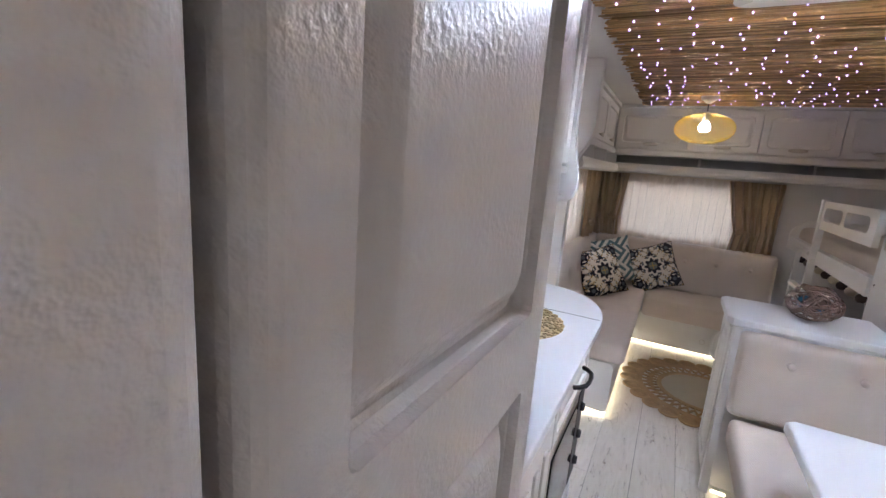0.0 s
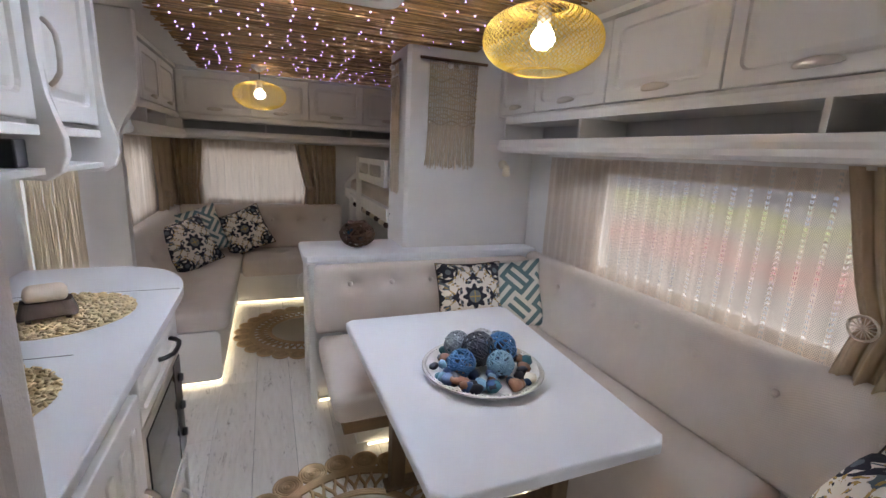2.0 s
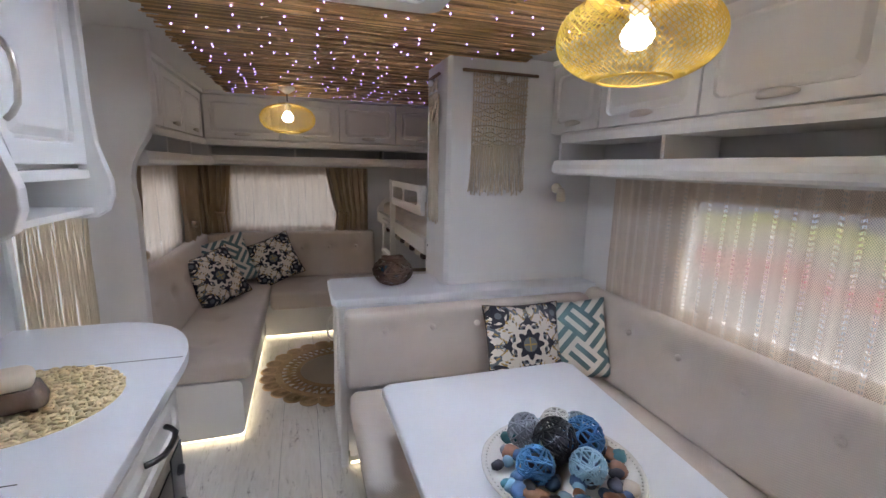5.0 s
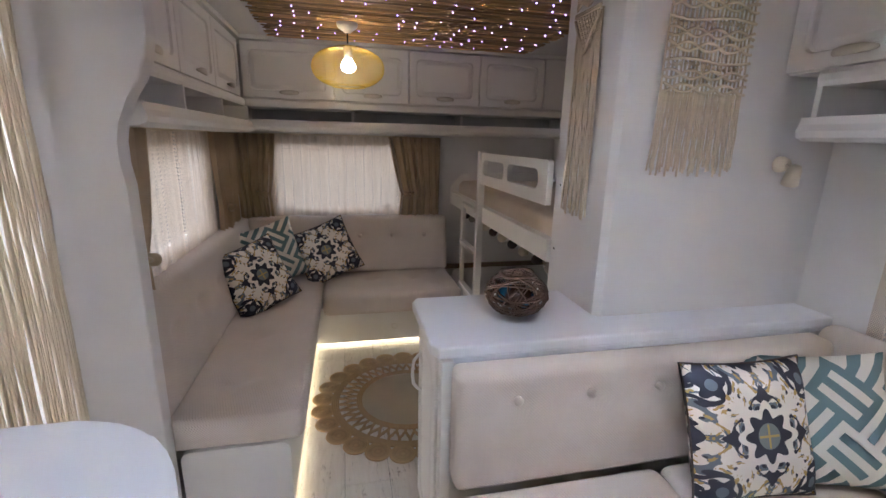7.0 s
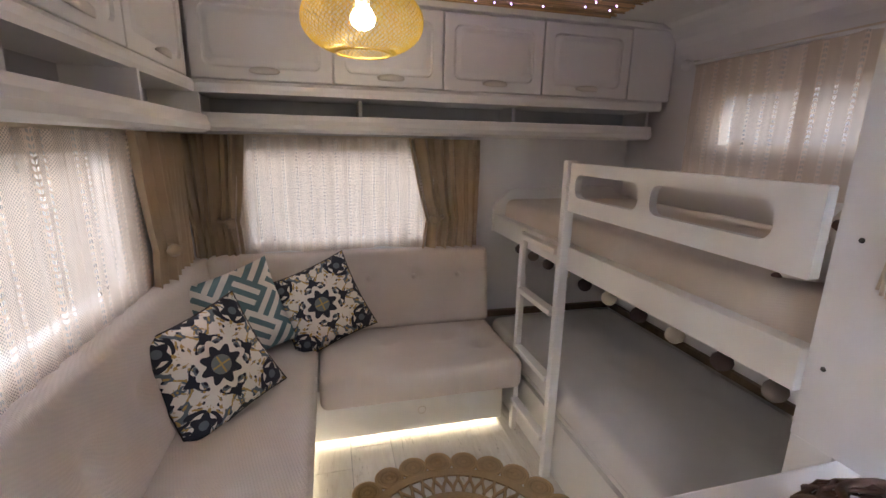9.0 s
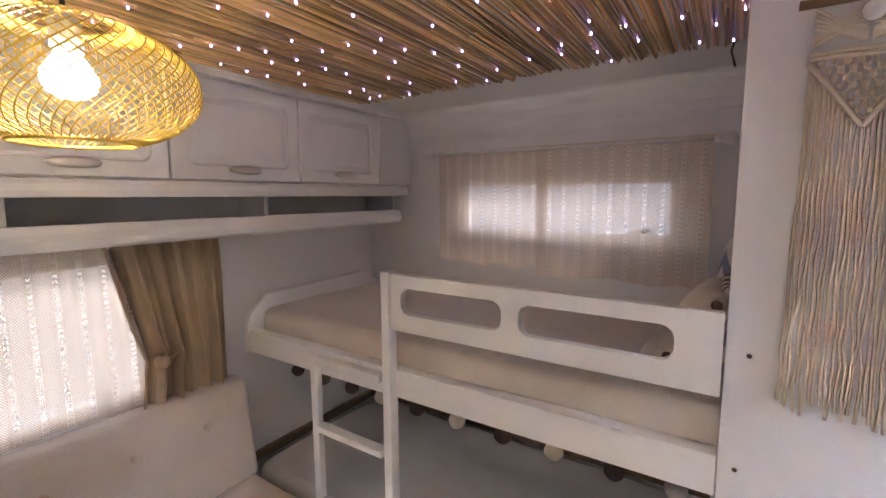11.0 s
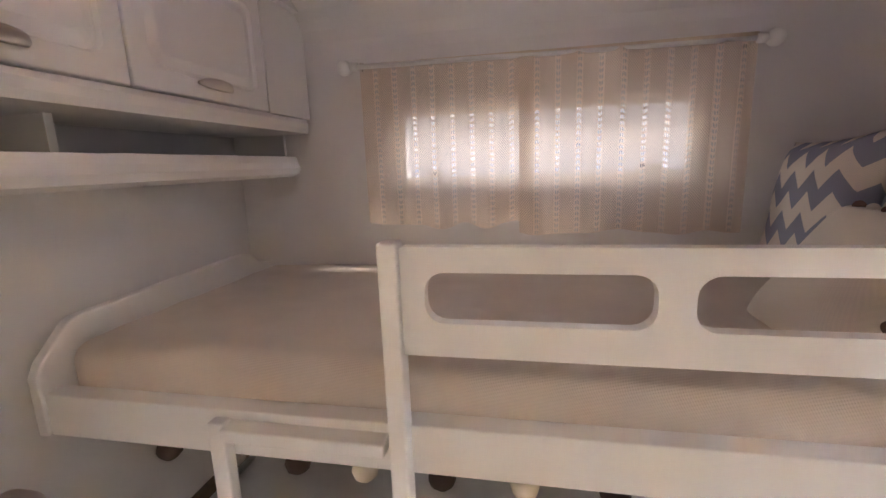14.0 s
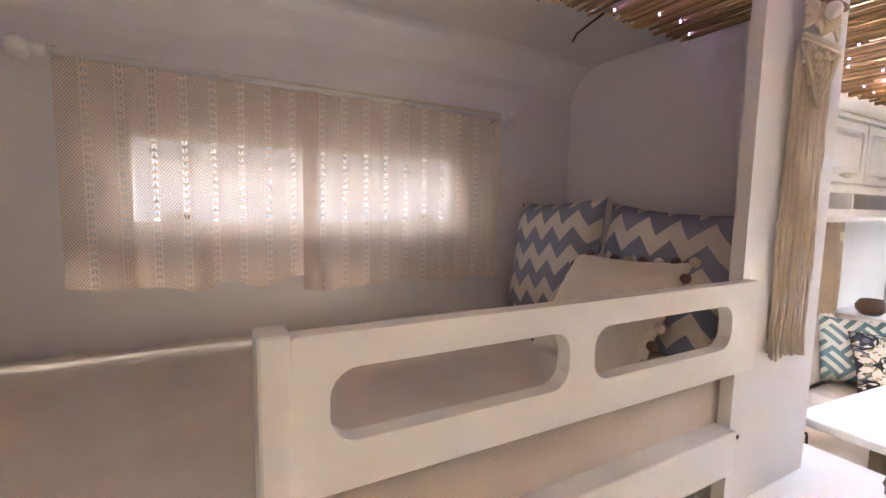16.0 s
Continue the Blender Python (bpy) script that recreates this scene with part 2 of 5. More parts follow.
def maze_cushion():
    mt, nt, b, x, y, v = cushion_base("teal_maze_cloth")
    u = calc(nt, "MULTIPLY", calc(nt, "ADD", x, y), 0.7071)
    w = calc(nt, "MULTIPLY", calc(nt, "SUBTRACT", x, y), 0.7071)
    cell = 0.115
    cu = calc(nt, "FLOOR", calc(nt, "DIVIDE", calc(nt, "ADD", u, 1.0), cell))
    cw = calc(nt, "FLOOR", calc(nt, "DIVIDE", calc(nt, "ADD", w, 1.0), cell))
    odd = calc(nt, "MODULO", calc(nt, "ADD", cu, cw), 2.0)
    su = calc(nt, "GREATER_THAN", calc(nt, "FRACT", calc(nt, "DIVIDE", calc(nt, "ADD", u, 1.0), cell / 2.5)), 0.5)
    sw = calc(nt, "GREATER_THAN", calc(nt, "FRACT", calc(nt, "DIVIDE", calc(nt, "ADD", w, 1.0), cell / 2.5)), 0.5)
    f = calc(nt, "ADD", calc(nt, "MULTIPLY", su, odd), calc(nt, "MULTIPLY", sw, calc(nt, "SUBTRACT", 1.0, odd)))
    put(nt, b.inputs["Base Color"], blend(nt, f, (0.70, 0.67, 0.60), (0.125, 0.20, 0.215)))
    return mt


def floral_cushion():
    mt, nt, b, x, y, v = cushion_base("embroidered_floral_cloth")
    ax, ay = calc(nt, "ABSOLUTE", x), calc(nt, "ABSOLUTE", y)
    hi, lo = calc(nt, "MAXIMUM", ax, ay), calc(nt, "MINIMUM", ax, ay)
    cb = nt.nodes.new("ShaderNodeCombineXYZ")
    put(nt, cb.inputs[0], hi)
    put(nt, cb.inputs[1], lo)
    p = cb.outputs[0]
    r = calc(nt, "SQRT", calc(nt, "ADD", calc(nt, "MULTIPLY", x, x), calc(nt, "MULTIPLY", y, y)))
    th = calc(nt, "ARCTAN2", y, x)
    cream = (0.72, 0.66, 0.58)
    navy, mustard, slate = (0.028, 0.03, 0.042), (0.42, 0.28, 0.10), (0.12, 0.14, 0.16)
    n1, n2, n3 = speck(nt, p, 17, 1, 0.4, 1.4), speck(nt, p, 26, 1, 0.4, 2.0), speck(nt, p, 13.5, 1, 0.4, 2.2)
    c = blend(nt, calc(nt, "GREATER_THAN", n3, 0.56), cream, slate)
    c = blend(nt, calc(nt, "GREATER_THAN", n2, 0.585), c, mustard)
    c = blend(nt, calc(nt, "GREATER_THAN", n1, 0.535), c, navy)
    # corner roses on the diagonals
    du, dv = calc(nt, "SUBTRACT", ax, 0.135), calc(nt, "SUBTRACT", ay, 0.135)
    dr = calc(nt, "SQRT", calc(nt, "ADD", calc(nt, "MULTIPLY", du, du), calc(nt, "MULTIPLY", dv, dv)))
    da = calc(nt, "ARCTAN2", dv, du)
    rose = calc(nt, "LESS_THAN", dr, calc(nt, "MULTIPLY_ADD", calc(nt, "SINE", calc(nt, "MULTIPLY", da, 5.0)), 0.007, 0.034))
    c = blend(nt, rose, c, navy)
    c = blend(nt, calc(nt, "LESS_THAN", dr, 0.015), c, slate)
    # a clear ring, then the dark star and its disc
    ring = calc(nt, "LESS_THAN", r, calc(nt, "MULTIPLY_ADD", calc(nt, "COSINE", calc(nt, "MULTIPLY", th, 8.0)), 0.012, 0.078))
    c = blend(nt, ring, c, cream)
    star = calc(nt, "LESS_THAN", r, calc(nt, "MULTIPLY_ADD", calc(nt, "COSINE", calc(nt, "MULTIPLY", th, 8.0)), 0.011, 0.058))
    c = blend(nt, star, c, navy)
    c = blend(nt, calc(nt, "LESS_THAN", r, 0.033), c, (0.17, 0.18, 0.17))
    cross = calc(nt, "MULTIPLY", calc(nt, "LESS_THAN", lo, 0.003), calc(nt, "LESS_THAN", r, 0.03))
    c = blend(nt, cross, c, mustard)
    put(nt, b.inputs["Base Color"], c)
    return mt


CHEVRON, MAZE, FLORAL = chevron_cushion(), maze_cushion(), floral_cushion()
PIPING = tint("dark_piping", (0.07, 0.05, 0.045))
CREAMCLOTH = woven("cream_cushion_cloth", (0.70, 0.63, 0.54), 1200, 0.05, 0.2)


# ---- building helpers ----
PLACED = {}


def thing(name, label, category, m=None, group="", kind=""):
    """A top-level thing: an Empty at its base."""
    ob = new(name)
    ob.empty_display_size = 0.1
    m = m or Matrix()
    ob.matrix_basis = m
    PLACED[ob.name] = m
    return tagged(ob, label, category, group, kind)


def finish(name, bm, mt, smooth):
    bmesh.ops.recalc_face_normals(bm, faces=bm.faces)
    me = bpy.data.meshes.new(name)
    bm.to_mesh(me)
    bm.free()
    me.materials.append(mt)
    for p in me.polygons:
        p.use_smooth = smooth
    return me


def part(name, bm, mt, parent, label="", smooth=False, at=None, world=False):
    """One mesh under a thing or a part. world: its vertices are given in the room's metres."""
    if world:
        bm.transform(PLACED.get(parent.name, Matrix()).inverted())
    ob = new(name, finish(name, bm, mt, smooth))
    ob.parent = parent
    if at:
        ob.matrix_basis = at
    if world:
        PLACED[ob.name] = PLACED.get(parent.name, Matrix())
    return tagged(ob, label)


def solo(name, bm, mt, label, category, kind="", smooth=False, m=None, group=""):
    ob = new(name, finish(name, bm, mt, smooth))
    if m:
        ob.matrix_basis = m
    return tagged(ob, label, category, group, kind)


def box(bm, x0, x1, y0, y1, z0, z1, bevel=0.0, seg=2):
    vs = [bm.verts.new(p) for p in ((x0, y0, z0), (x1, y0, z0), (x1, y1, z0), (x0, y1, z0), (x0, y0, z1), (x1, y0, z1), (x1, y1, z1), (x0, y1, z1))]
    fs = [bm.faces.new([vs[i] for i in q]) for q in ((3, 2, 1, 0), (4, 5, 6, 7), (0, 1, 5, 4), (1, 2, 6, 5), (2, 3, 7, 6), (3, 0, 4, 7))]
    if bevel:
        es = list({e for f in fs for e in f.edges})
        bmesh.ops.bevel(bm, geom=es, offset=bevel, segments=seg, profile=0.5, affect="EDGES")
    return bm


def cuboid(*a, **k):
    return box(bmesh.new(), *a, **k)


def boxes(rows):
    bm = bmesh.new()
    for r in rows:
        box(bm, *r)
    return bm


def soft_box(x0, x1, y0, y1, z0, z1, r=0.03, n=10, shape=None):
    """A padded block with round edges; shape(p) may push its points about."""
    lo, hi = (x0, y0, z0), (x1, y1, z1)
    lists = []
    for a, b in zip(lo, hi):
        rr = min(r, (b - a) / 2.01)
        cnt = max(1, min(2 * n, int((b - a) / 0.022)))
        mid = [a + rr + (b - a - 2 * rr) * k / cnt for k in range(cnt + 1)]
        lists.append([a, a + rr * 0.3, a + rr * 0.62] + mid + [b - rr * 0.62, b - rr * 0.3, b])
    bm, seen = bmesh.new(), {}

    def vert(p):
        key = tuple(round(c, 5) for c in p)
        if key not in seen:
            q = Vector([min(max(c, a + min(r, (b - a) / 2.01)), b - min(r, (b - a) / 2.01)) for c, a, b in zip(p, lo, hi)])
            d = Vector(p) - q
            w = q + d.normalized() * r if d.length > 1e-9 else q
            w = Vector([min(max(c, a), b) for c, a, b in zip(w, lo, hi)])
            seen[key] = bm.verts.new(shape(w) if shape else w)
        return seen[key]

    for ax in range(3):
        u, v = [i for i in range(3) if i != ax]
        for end in (lists[ax][0], lists[ax][-1]):
            for i in range(len(lists[u]) - 1):
                for j in range(len(lists[v]) - 1):
                    quad = []
                    for a, b in ((i, j), (i + 1, j), (i + 1, j + 1), (i, j + 1)):
                        p = [0, 0, 0]
                        p[ax], p[u], p[v] = end, lists[u][a], lists[v][b]
                        quad.append(vert(p))
                    if len(set(quad)) == 4:
                        bm.faces.new(quad)
    return bm


def tufted(axis, sign, dots, depth=0.014, width=0.05, bulge=0.0):
    """Dimples at the dots (two coordinates off the axis) on the face to that side."""
    o = [i for i in range(3) if i != axis]

    def go(p):
        p = Vector(p)
        for d in dots:
            q = 0.6 * (p[o[0]] - d[0]) ** 2 + (p[o[1]] - d[1]) ** 2
            p[axis] -= sign * depth * math.exp(-q / (width * width))
        p[axis] += 0.0025 * noise.noise(p * 6)
        return p
    return go


def tube(bm, pts, r, seg=5, closed=False):
    rings, n = [], len(pts)
    pts = [Vector(p) for p in pts]
    up = Vector((0.13, 0.21, 0.97))
    for i, p in enumerate(pts):
        a = pts[(i - 1) % n] if closed or i else p
        b = pts[(i + 1) % n] if closed or i < n - 1 else p
        d = (b - a).normalized()
        s = d.cross(up)
        if s.length < 0.05:
            s = d.cross(Vector((1, 0, 0)))
        s.normalize()
        t = s.cross(d)
        rings.append([bm.verts.new(p + r * (math.cos(2 * math.pi * k / seg) * s + math.sin(2 * math.pi * k / seg) * t)) for k in range(seg)])
    for i in range(n if closed else n - 1):
        a, b = rings[i], rings[(i + 1) % n]
        for k in range(seg):
            bm.faces.new((a[k], a[(k + 1) % seg], b[(k + 1) % seg], b[k]))
    if not closed:
        bm.faces.new(rings[0][::-1])
        bm.faces.new(rings[-1])
    return bm


def tube_of(pts, r, seg=6, closed=False):
    return tube(bmesh.new(), pts, r, seg, closed)


def lathe(bm, prof, seg=24, o=(0, 0, 0), axis="z"):
    rings = []
    for r, h in prof:
        ring = []
        for k in range(seg):
            a = 2 * math.pi * k / seg
            p = (r * math.cos(a), r * math.sin(a), h)
            if axis == "x":
                p = (h, p[0], p[1])
            elif axis == "y":
                p = (p[0], h, p[1])
            ring.append(bm.verts.new(Vector(p) + Vector(o)))
        rings.append(ring)
    for a, b in zip(rings, rings[1:]):
        for k in range(seg):
            bm.faces.new((a[k], a[(k + 1) % seg], b[(k + 1) % seg], b[k]))
    if prof[0][0] > 1e-6:
        bm.faces.new(rings[0][::-1])
    if prof[-1][0] > 1e-6:
        bm.faces.new(rings[-1])
    bmesh.ops.remove_doubles(bm, verts=rings[0] + rings[-1], dist=1e-6)
    return bm


def turned(prof, seg=24, o=(0, 0, 0), axis="z"):
    return lathe(bmesh.new(), prof, seg, o, axis)


def ball(bm, c, r, squash=1.0, seg=10, bump=0.0):
    n = 6
    prof = [(max(r * math.sin(math.pi * k / n), 0.0), -r * squash * math.cos(math.pi * k / n)) for k in range(n + 1)]
    m = bmesh.new()
    lathe(m, prof, seg)
    for v in m.verts:
        v.co *= 1 + bump * noise.noise(v.co * 60 + Vector(c) * 9)
        v.co += Vector(c)
    tmp = bpy.data.meshes.new("tmp")
    m.to_mesh(tmp)
    m.free()
    bm.from_mesh(tmp)
    bpy.data.meshes.remove(tmp)
    return bm


def prism(outline, axis, a, b, bevel=0.0):
    """An outline in the two coordinates off the axis, drawn out from a to b."""
    bm = bmesh.new()

    def at(p, h):
        q = list(p)
        q.insert(axis, h)
        return bm.verts.new(q)
    lo, hi = [at(p, a) for p in outline], [at(p, b) for p in outline]
    n = len(outline)
    caps = [bm.faces.new(lo[::-1]), bm.faces.new(hi)]
    for i in range(n):
        bm.faces.new((lo[i], lo[(i + 1) % n], hi[(i + 1) % n], hi[i]))
    if bevel:
        bmesh.ops.bevel(bm, geom=[e for f in caps for e in f.edges], offset=bevel, segments=3, profile=0.5, affect="EDGES")
    return bm


def rounded(x0, x1, y0, y1, r, n=5):
    pts = []
    for cx, cy, a0 in ((x1 - r, y1 - r, 0), (x0 + r, y1 - r, 90), (x0 + r, y0 + r, 180), (x1 - r, y0 + r, 270)):
        for k in range(n + 1):
            a = radians(a0 + 90 * k / n)
            pts.append((cx + r * math.cos(a), cy + r * math.sin(a)))
    return pts


def holed_wall(axis, a0, a1, u0, u1, v0, v1, holes):
    """A wall across the axis from a0 to a1, with openings (u0, u1, v0, v1) through it."""
    us = sorted({u0, u1, *[h[0] for h in holes], *[h[1] for h in holes]})
    vs = sorted({v0, v1, *[h[2] for h in holes], *[h[3] for h in holes]})
    bm = bmesh.new()
    for i in range(len(us) - 1):
        run = None
        for j in range(len(vs) - 1):
            cu, cv = (us[i] + us[i + 1]) / 2, (vs[j] + vs[j + 1]) / 2
            solid = not any(h[0] < cu < h[1] and h[2] < cv < h[3] for h in holes)
            if solid and run is None:
                run = vs[j]
            if run is not None and (not solid or j == len(vs) - 2):
                top = vs[j + 1] if solid else vs[j]
                if axis == 0:
                    box(bm, a0, a1, us[i], us[i + 1], run, top)
                else:
                    box(bm, us[i], us[i + 1], a0, a1, run, top)
                run = None
    return bm


def slotted_board(outline, slots, axis, a, b):
    """A board with rounded slots cut through it, drawn out along the axis."""
    bm = bmesh.new()
    edges = []
    for loop in (outline, *slots):
        vs = []
        for p in loop:
            q = list(p)
            q.insert(axis, a)
            vs.append(bm.verts.new(q))
        edges += [bm.edges.new((vs[i], vs[(i + 1) % len(vs)])) for i in range(len(vs))]
    bmesh.ops.triangle_fill(bm, use_beauty=True, edges=edges)
    ext = bmesh.ops.extrude_face_region(bm, geom=list(bm.faces))
    d = [0, 0, 0]
    d[axis] = b - a
    bmesh.ops.translate(bm, verts=[g for g in ext["geom"] if isinstance(g, bmesh.types.BMVert)], vec=d)
    return bm


# ---- the room ----
XL, XR, YN, YF, ZC = -1.22, 1.16, -1.45, 3.90, 1.955
WIN_R = (-0.30, 1.19, 0.84, 1.345)       # y0, y1, z0, z1
WIN_B = (2.362, 3.292, 1.368, 1.622)
WIN_L = (2.42, 3.32, 0.86, 1.36)
WIN_F = (-0.93, -0.02, 0.86, 1.36)       # x0, x1, z0, z1
# assumed opening behind the camera, added to light the near end
WIN_N = (-0.75, 0.95, 0.85, 1.50)
DOOR = (1.47, 1.98, 0.0, 1.80)
HATCH = (-0.40, 0.06, 0.72, 1.23)        # x0, x1, y0, y1

S = "structure"
solo("wall_right", holed_wall(0, XR, XR + 0.05, YN, YF + 0.05, -0.02, ZC, [WIN_R, WIN_B]), WALL, "white painted caravan side wall with two windows", "wall", S)
solo("wall_left", holed_wall(0, XL - 0.05, XL, YN, YF + 0.05, -0.02, ZC, [WIN_L, DOOR]), WALL, "white painted side wall with a window and the entrance", "wall", S)
solo("wall_far", holed_wall(1, YF, YF + 0.05, XL, XR, -0.02, ZC, [WIN_F]), WALL, "white painted end wall with a wide window", "wall", S)
solo("wall_near", holed_wall(1, YN - 0.05, YN, XL, XR, -0.02, ZC, [WIN_N]), WALL, "white painted end wall with an added front window", "wall", S)


def ceiling():
    bm = bmesh.new()
    hx0, hx1, hy0, hy1 = HATCH
    for r in ((XL - 0.05, hx0, YN, YF), (hx1, XR + 0.05, YN, YF), (hx0, hx1, YN, hy0), (hx0, hx1, hy1, YF)):
        box(bm, r[0], r[1], r[2], r[3], ZC, ZC + 0.05)
    # coved edges
    for side, w in ((1, XR), (-1, XL)):
        rad, n = 0.14, 6
        prof = [(w - side * rad * (1 - math.sin(math.pi / 2 * k / n)), ZC - 0.001 - rad * (1 - math.cos(math.pi / 2 * k / n))) for k in range(n + 1)]
        prof.append((w, ZC - 0.001))
        a, b = [bm.verts.new((x, YN, z)) for x, z in prof], [bm.verts.new((x, YF, z)) for x, z in prof]
        for k in range(len(prof) - 1):
            bm.faces.new((a[k], a[k + 1], b[k + 1], b[k]))
    return bm


solo("ceiling", ceiling(), WALL, "white painted ceiling with coved edges", "ceiling", S)


def window_unit(name, axis, at, rect, out, label):
    """A white frame round the opening and one pane; out: the side on which outdoors lies."""
    u0, u1, v0, v1 = rect
    w = thing(name, label, "window", kind=S)
    f, d0, d1 = 0.028, at - 0.006 * out, at + 0.045 * out
    d0, d1 = min(d0, d1), max(d0, d1)

    def slab(a, b, c, d, e0, e1):
        return (e0, e1, a, b, c, d) if axis == 0 else (a, b, e0, e1, c, d)
    rows = [(u0 - 0.012, u1 + 0.012, v0 - 0.012, v0 + f), (u0 - 0.012, u1 + 0.012, v1 - f, v1 + 0.012), (u0 - 0.012, u0 + f, v0 + f, v1 - f), (u1 - f, u1 + 0.012, v0 + f, v1 - f)]
    part("window_frame", boxes([slab(*r, d0, d1) for r in rows]), WHITEPLASTIC, w)
    g = at + 0.03 * out
    pane = part("pane", cuboid(*slab(u0 + f, u1 - f, v0 + f, v1 - f, g - 0.002, g + 0.002)), GLASS, w, "clear window pane")
    pane.visible_shadow = False
    for u in (u0 + 0.12, u1 - 0.12):
        part("latch", cuboid(*slab(u - 0.03, u + 0.03, v0 + f, v0 + f + 0.022, min(g - 0.02 * out, g - 0.004 * out), max(g - 0.02 * out, g - 0.004 * out)), bevel=0.003), BLACK, w, "black plastic window latch")


window_unit("window_1", 0, XR, WIN_R, 1, "wide dinette window with a white frame")
window_unit("window_2", 0, XR, WIN_B, 1, "low bunk window with a white frame")
window_unit("window_3", 0, XL, WIN_L, -1, "side window above the corner sofa")
window_unit("window_4", 1, YF, WIN_F, 1, "end window above the corner sofa")

# never in view; added as a way in for light
window_unit("window_5", 1, YN, WIN_N, -1, "unseen front window added to let in light")

# floor under the planks
floor = solo("floor", cuboid(XL, XR, YN, YF, -0.04, -0.008), SHADOWGAP, "whitewashed wood plank floor", "floor", S)


# ---- outdoors ----
def backdrop_material(name, bands, axis, strength):
    mt = bpy.data.materials.new(name)
    mt.use_nodes = True
    nt = mt.node_tree
    nt.nodes.clear()
    v = coords(nt, (0.8, 0.8, 3.0))
    x, y, z = split(nt, coords(nt))
    n = calc(nt, "MULTIPLY_ADD", speck(nt, v, 1.6, 4), 0.7, -0.35)
    h = calc(nt, "ADD", z, n)
    cr = nt.nodes.new("ShaderNodeValToRGB")
    el = cr.color_ramp.elements
    while len(el) < len(bands):
        el.new(0.5)
    for e, (pos, col) in zip(el, bands):
        e.position, e.color = pos, (*col, 1)
    put(nt, cr.inputs[0], ramp(nt, h, -1.0, 3.5))
    e, o = nt.nodes.new("ShaderNodeEmission"), nt.nodes.new("ShaderNodeOutputMaterial")
    nt.links.new(cr.outputs[0], e.inputs[0])
    e.inputs[1].default_value = strength
    nt.links.new(e.outputs[0], o.inputs[0])
    return mt


STREET = ((0.0, (0.20, 0.21, 0.22)), (0.27, (0.30, 0.31, 0.33)), (0.335, (0.46, 0.11, 0.10)), (0.375, (0.40, 0.35, 0.33)), (0.43, (0.40, 0.44, 0.09)), (0.455, (0.24, 0.27, 0.34)), (0.66, (0.17, 0.165, 0.165)), (0.86, (2.2, 2.3, 2.45)))
BRIGHT = ((0.0, (0.26, 0.26, 0.26)), (0.4, (0.34, 0.33, 0.32)), (0.5, (0.40, 0.33, 0.28)), (0.58, (0.45, 0.48, 0.54)), (0.76, (3.0, 3.1, 3.3)), (1.0, (4.4, 4.6, 4.9)))
solo("ground", cuboid(-60, 60, -60, 60, -0.62, -0.6), tint("grey_gravel", (0.3, 0.29, 0.27), 0.9), "grey gravel ground round the caravan", "ground", S)
solo("backdrop_right", cuboid(4.0, 4.02, -4, 8, -0.6, 3.6), backdrop_material("street_distance", STREET, 0, OUTSIDE), "bright blurred street beyond the window", "backdrop", S)
solo("backdrop_far", cuboid(-4, 4, 6.6, 6.62, -0.6, 3.6), backdrop_material("yard_distance", BRIGHT, 1, OUTSIDE * 0.78), "bright yard beyond the end window", "backdrop", S)
# unseen glowing sheet, added to light the room through the near opening
solo("backdrop_near", cuboid(-4, 4, -4.02, -4.0, -0.6, 3.6), backdrop_material("front_fill_glow", BRIGHT, 1, 0.5), "glow added beyond the unseen front window", "backdrop", S)
solo("backdrop_left", cuboid(-4.02, -4.0, -3, 7, -0.6, 3.6), backdrop_material("yard_side", BRIGHT, 0, OUTSIDE * 0.95), "bright yard beyond the entrance", "backdrop", S)


def door_recess():
    d = thing("door_1", "open caravan entrance framed in white", "door", kind=S)
    y0, y1, z0, z1 = DOOR
    part("jamb", cuboid(XL - 0.05, XL + 0.012, y0, y0 + 0.03, 0.0, z1), CAB, d)
    part("jamb", cuboid(XL - 0.05, XL + 0.012, y1 - 0.03, y1, 0.0, z1), CAB, d)
    part("head", cuboid(XL - 0.05, XL + 0.012, y0, y1, z1, z1 + 0.03), CAB, d)


door_recess()


def roof_hatch():
    x0, x1, y0, y1 = HATCH
    h = thing("roof_hatch", "white framed roof hatch with a frosted pane", "roof hatch", pose(0, 0, 0), kind=S)
    z = ZC - 0.045
    bm = bmesh.new()
    o, i = rounded(x0 - 0.045, x1 + 0.045, y0 - 0.045, y1 + 0.045, 0.06), rounded(x0 + 0.02, x1 - 0.02, y0 + 0.02, y1 - 0.02, 0.03)
    rings = []
    for pts, zz in ((i, z + 0.045), (i, z + 0.004), (o, z), (o, z + 0.045)):
        rings.append([bm.verts.new((p[0], p[1], zz)) for p in pts])
    for a, b in zip(rings, rings[1:]):
        for k in range(len(a)):
            bm.faces.new((a[k], a[(k + 1) % len(a)], b[(k + 1) % len(a)], b[k]))
    part("frame", bm, WHITEPLASTIC, h)
    mt = bpy.data.materials.new("frosted_acrylic")
    mt.use_nodes = True
    nt = mt.node_tree
    tl = nt.nodes.new("ShaderNodeBsdfTranslucent")
    tl.inputs[0].default_value = (0.85, 0.88, 0.92, 1)
    nt.links.new(tl.outputs[0], nt.nodes["Material Output"].inputs[0])
    part("pane", cuboid(x0, x1, y0, y1, ZC + 0.03, ZC + 0.034), mt, h, "frosted white pane")
    part("blind_bar", cuboid(x0 + 0.022, x1 - 0.022, y1 - 0.17, y1 - 0.024, z + 0.012, z + 0.03, bevel=0.004), GREYNICHE, h, "grey folded blind")


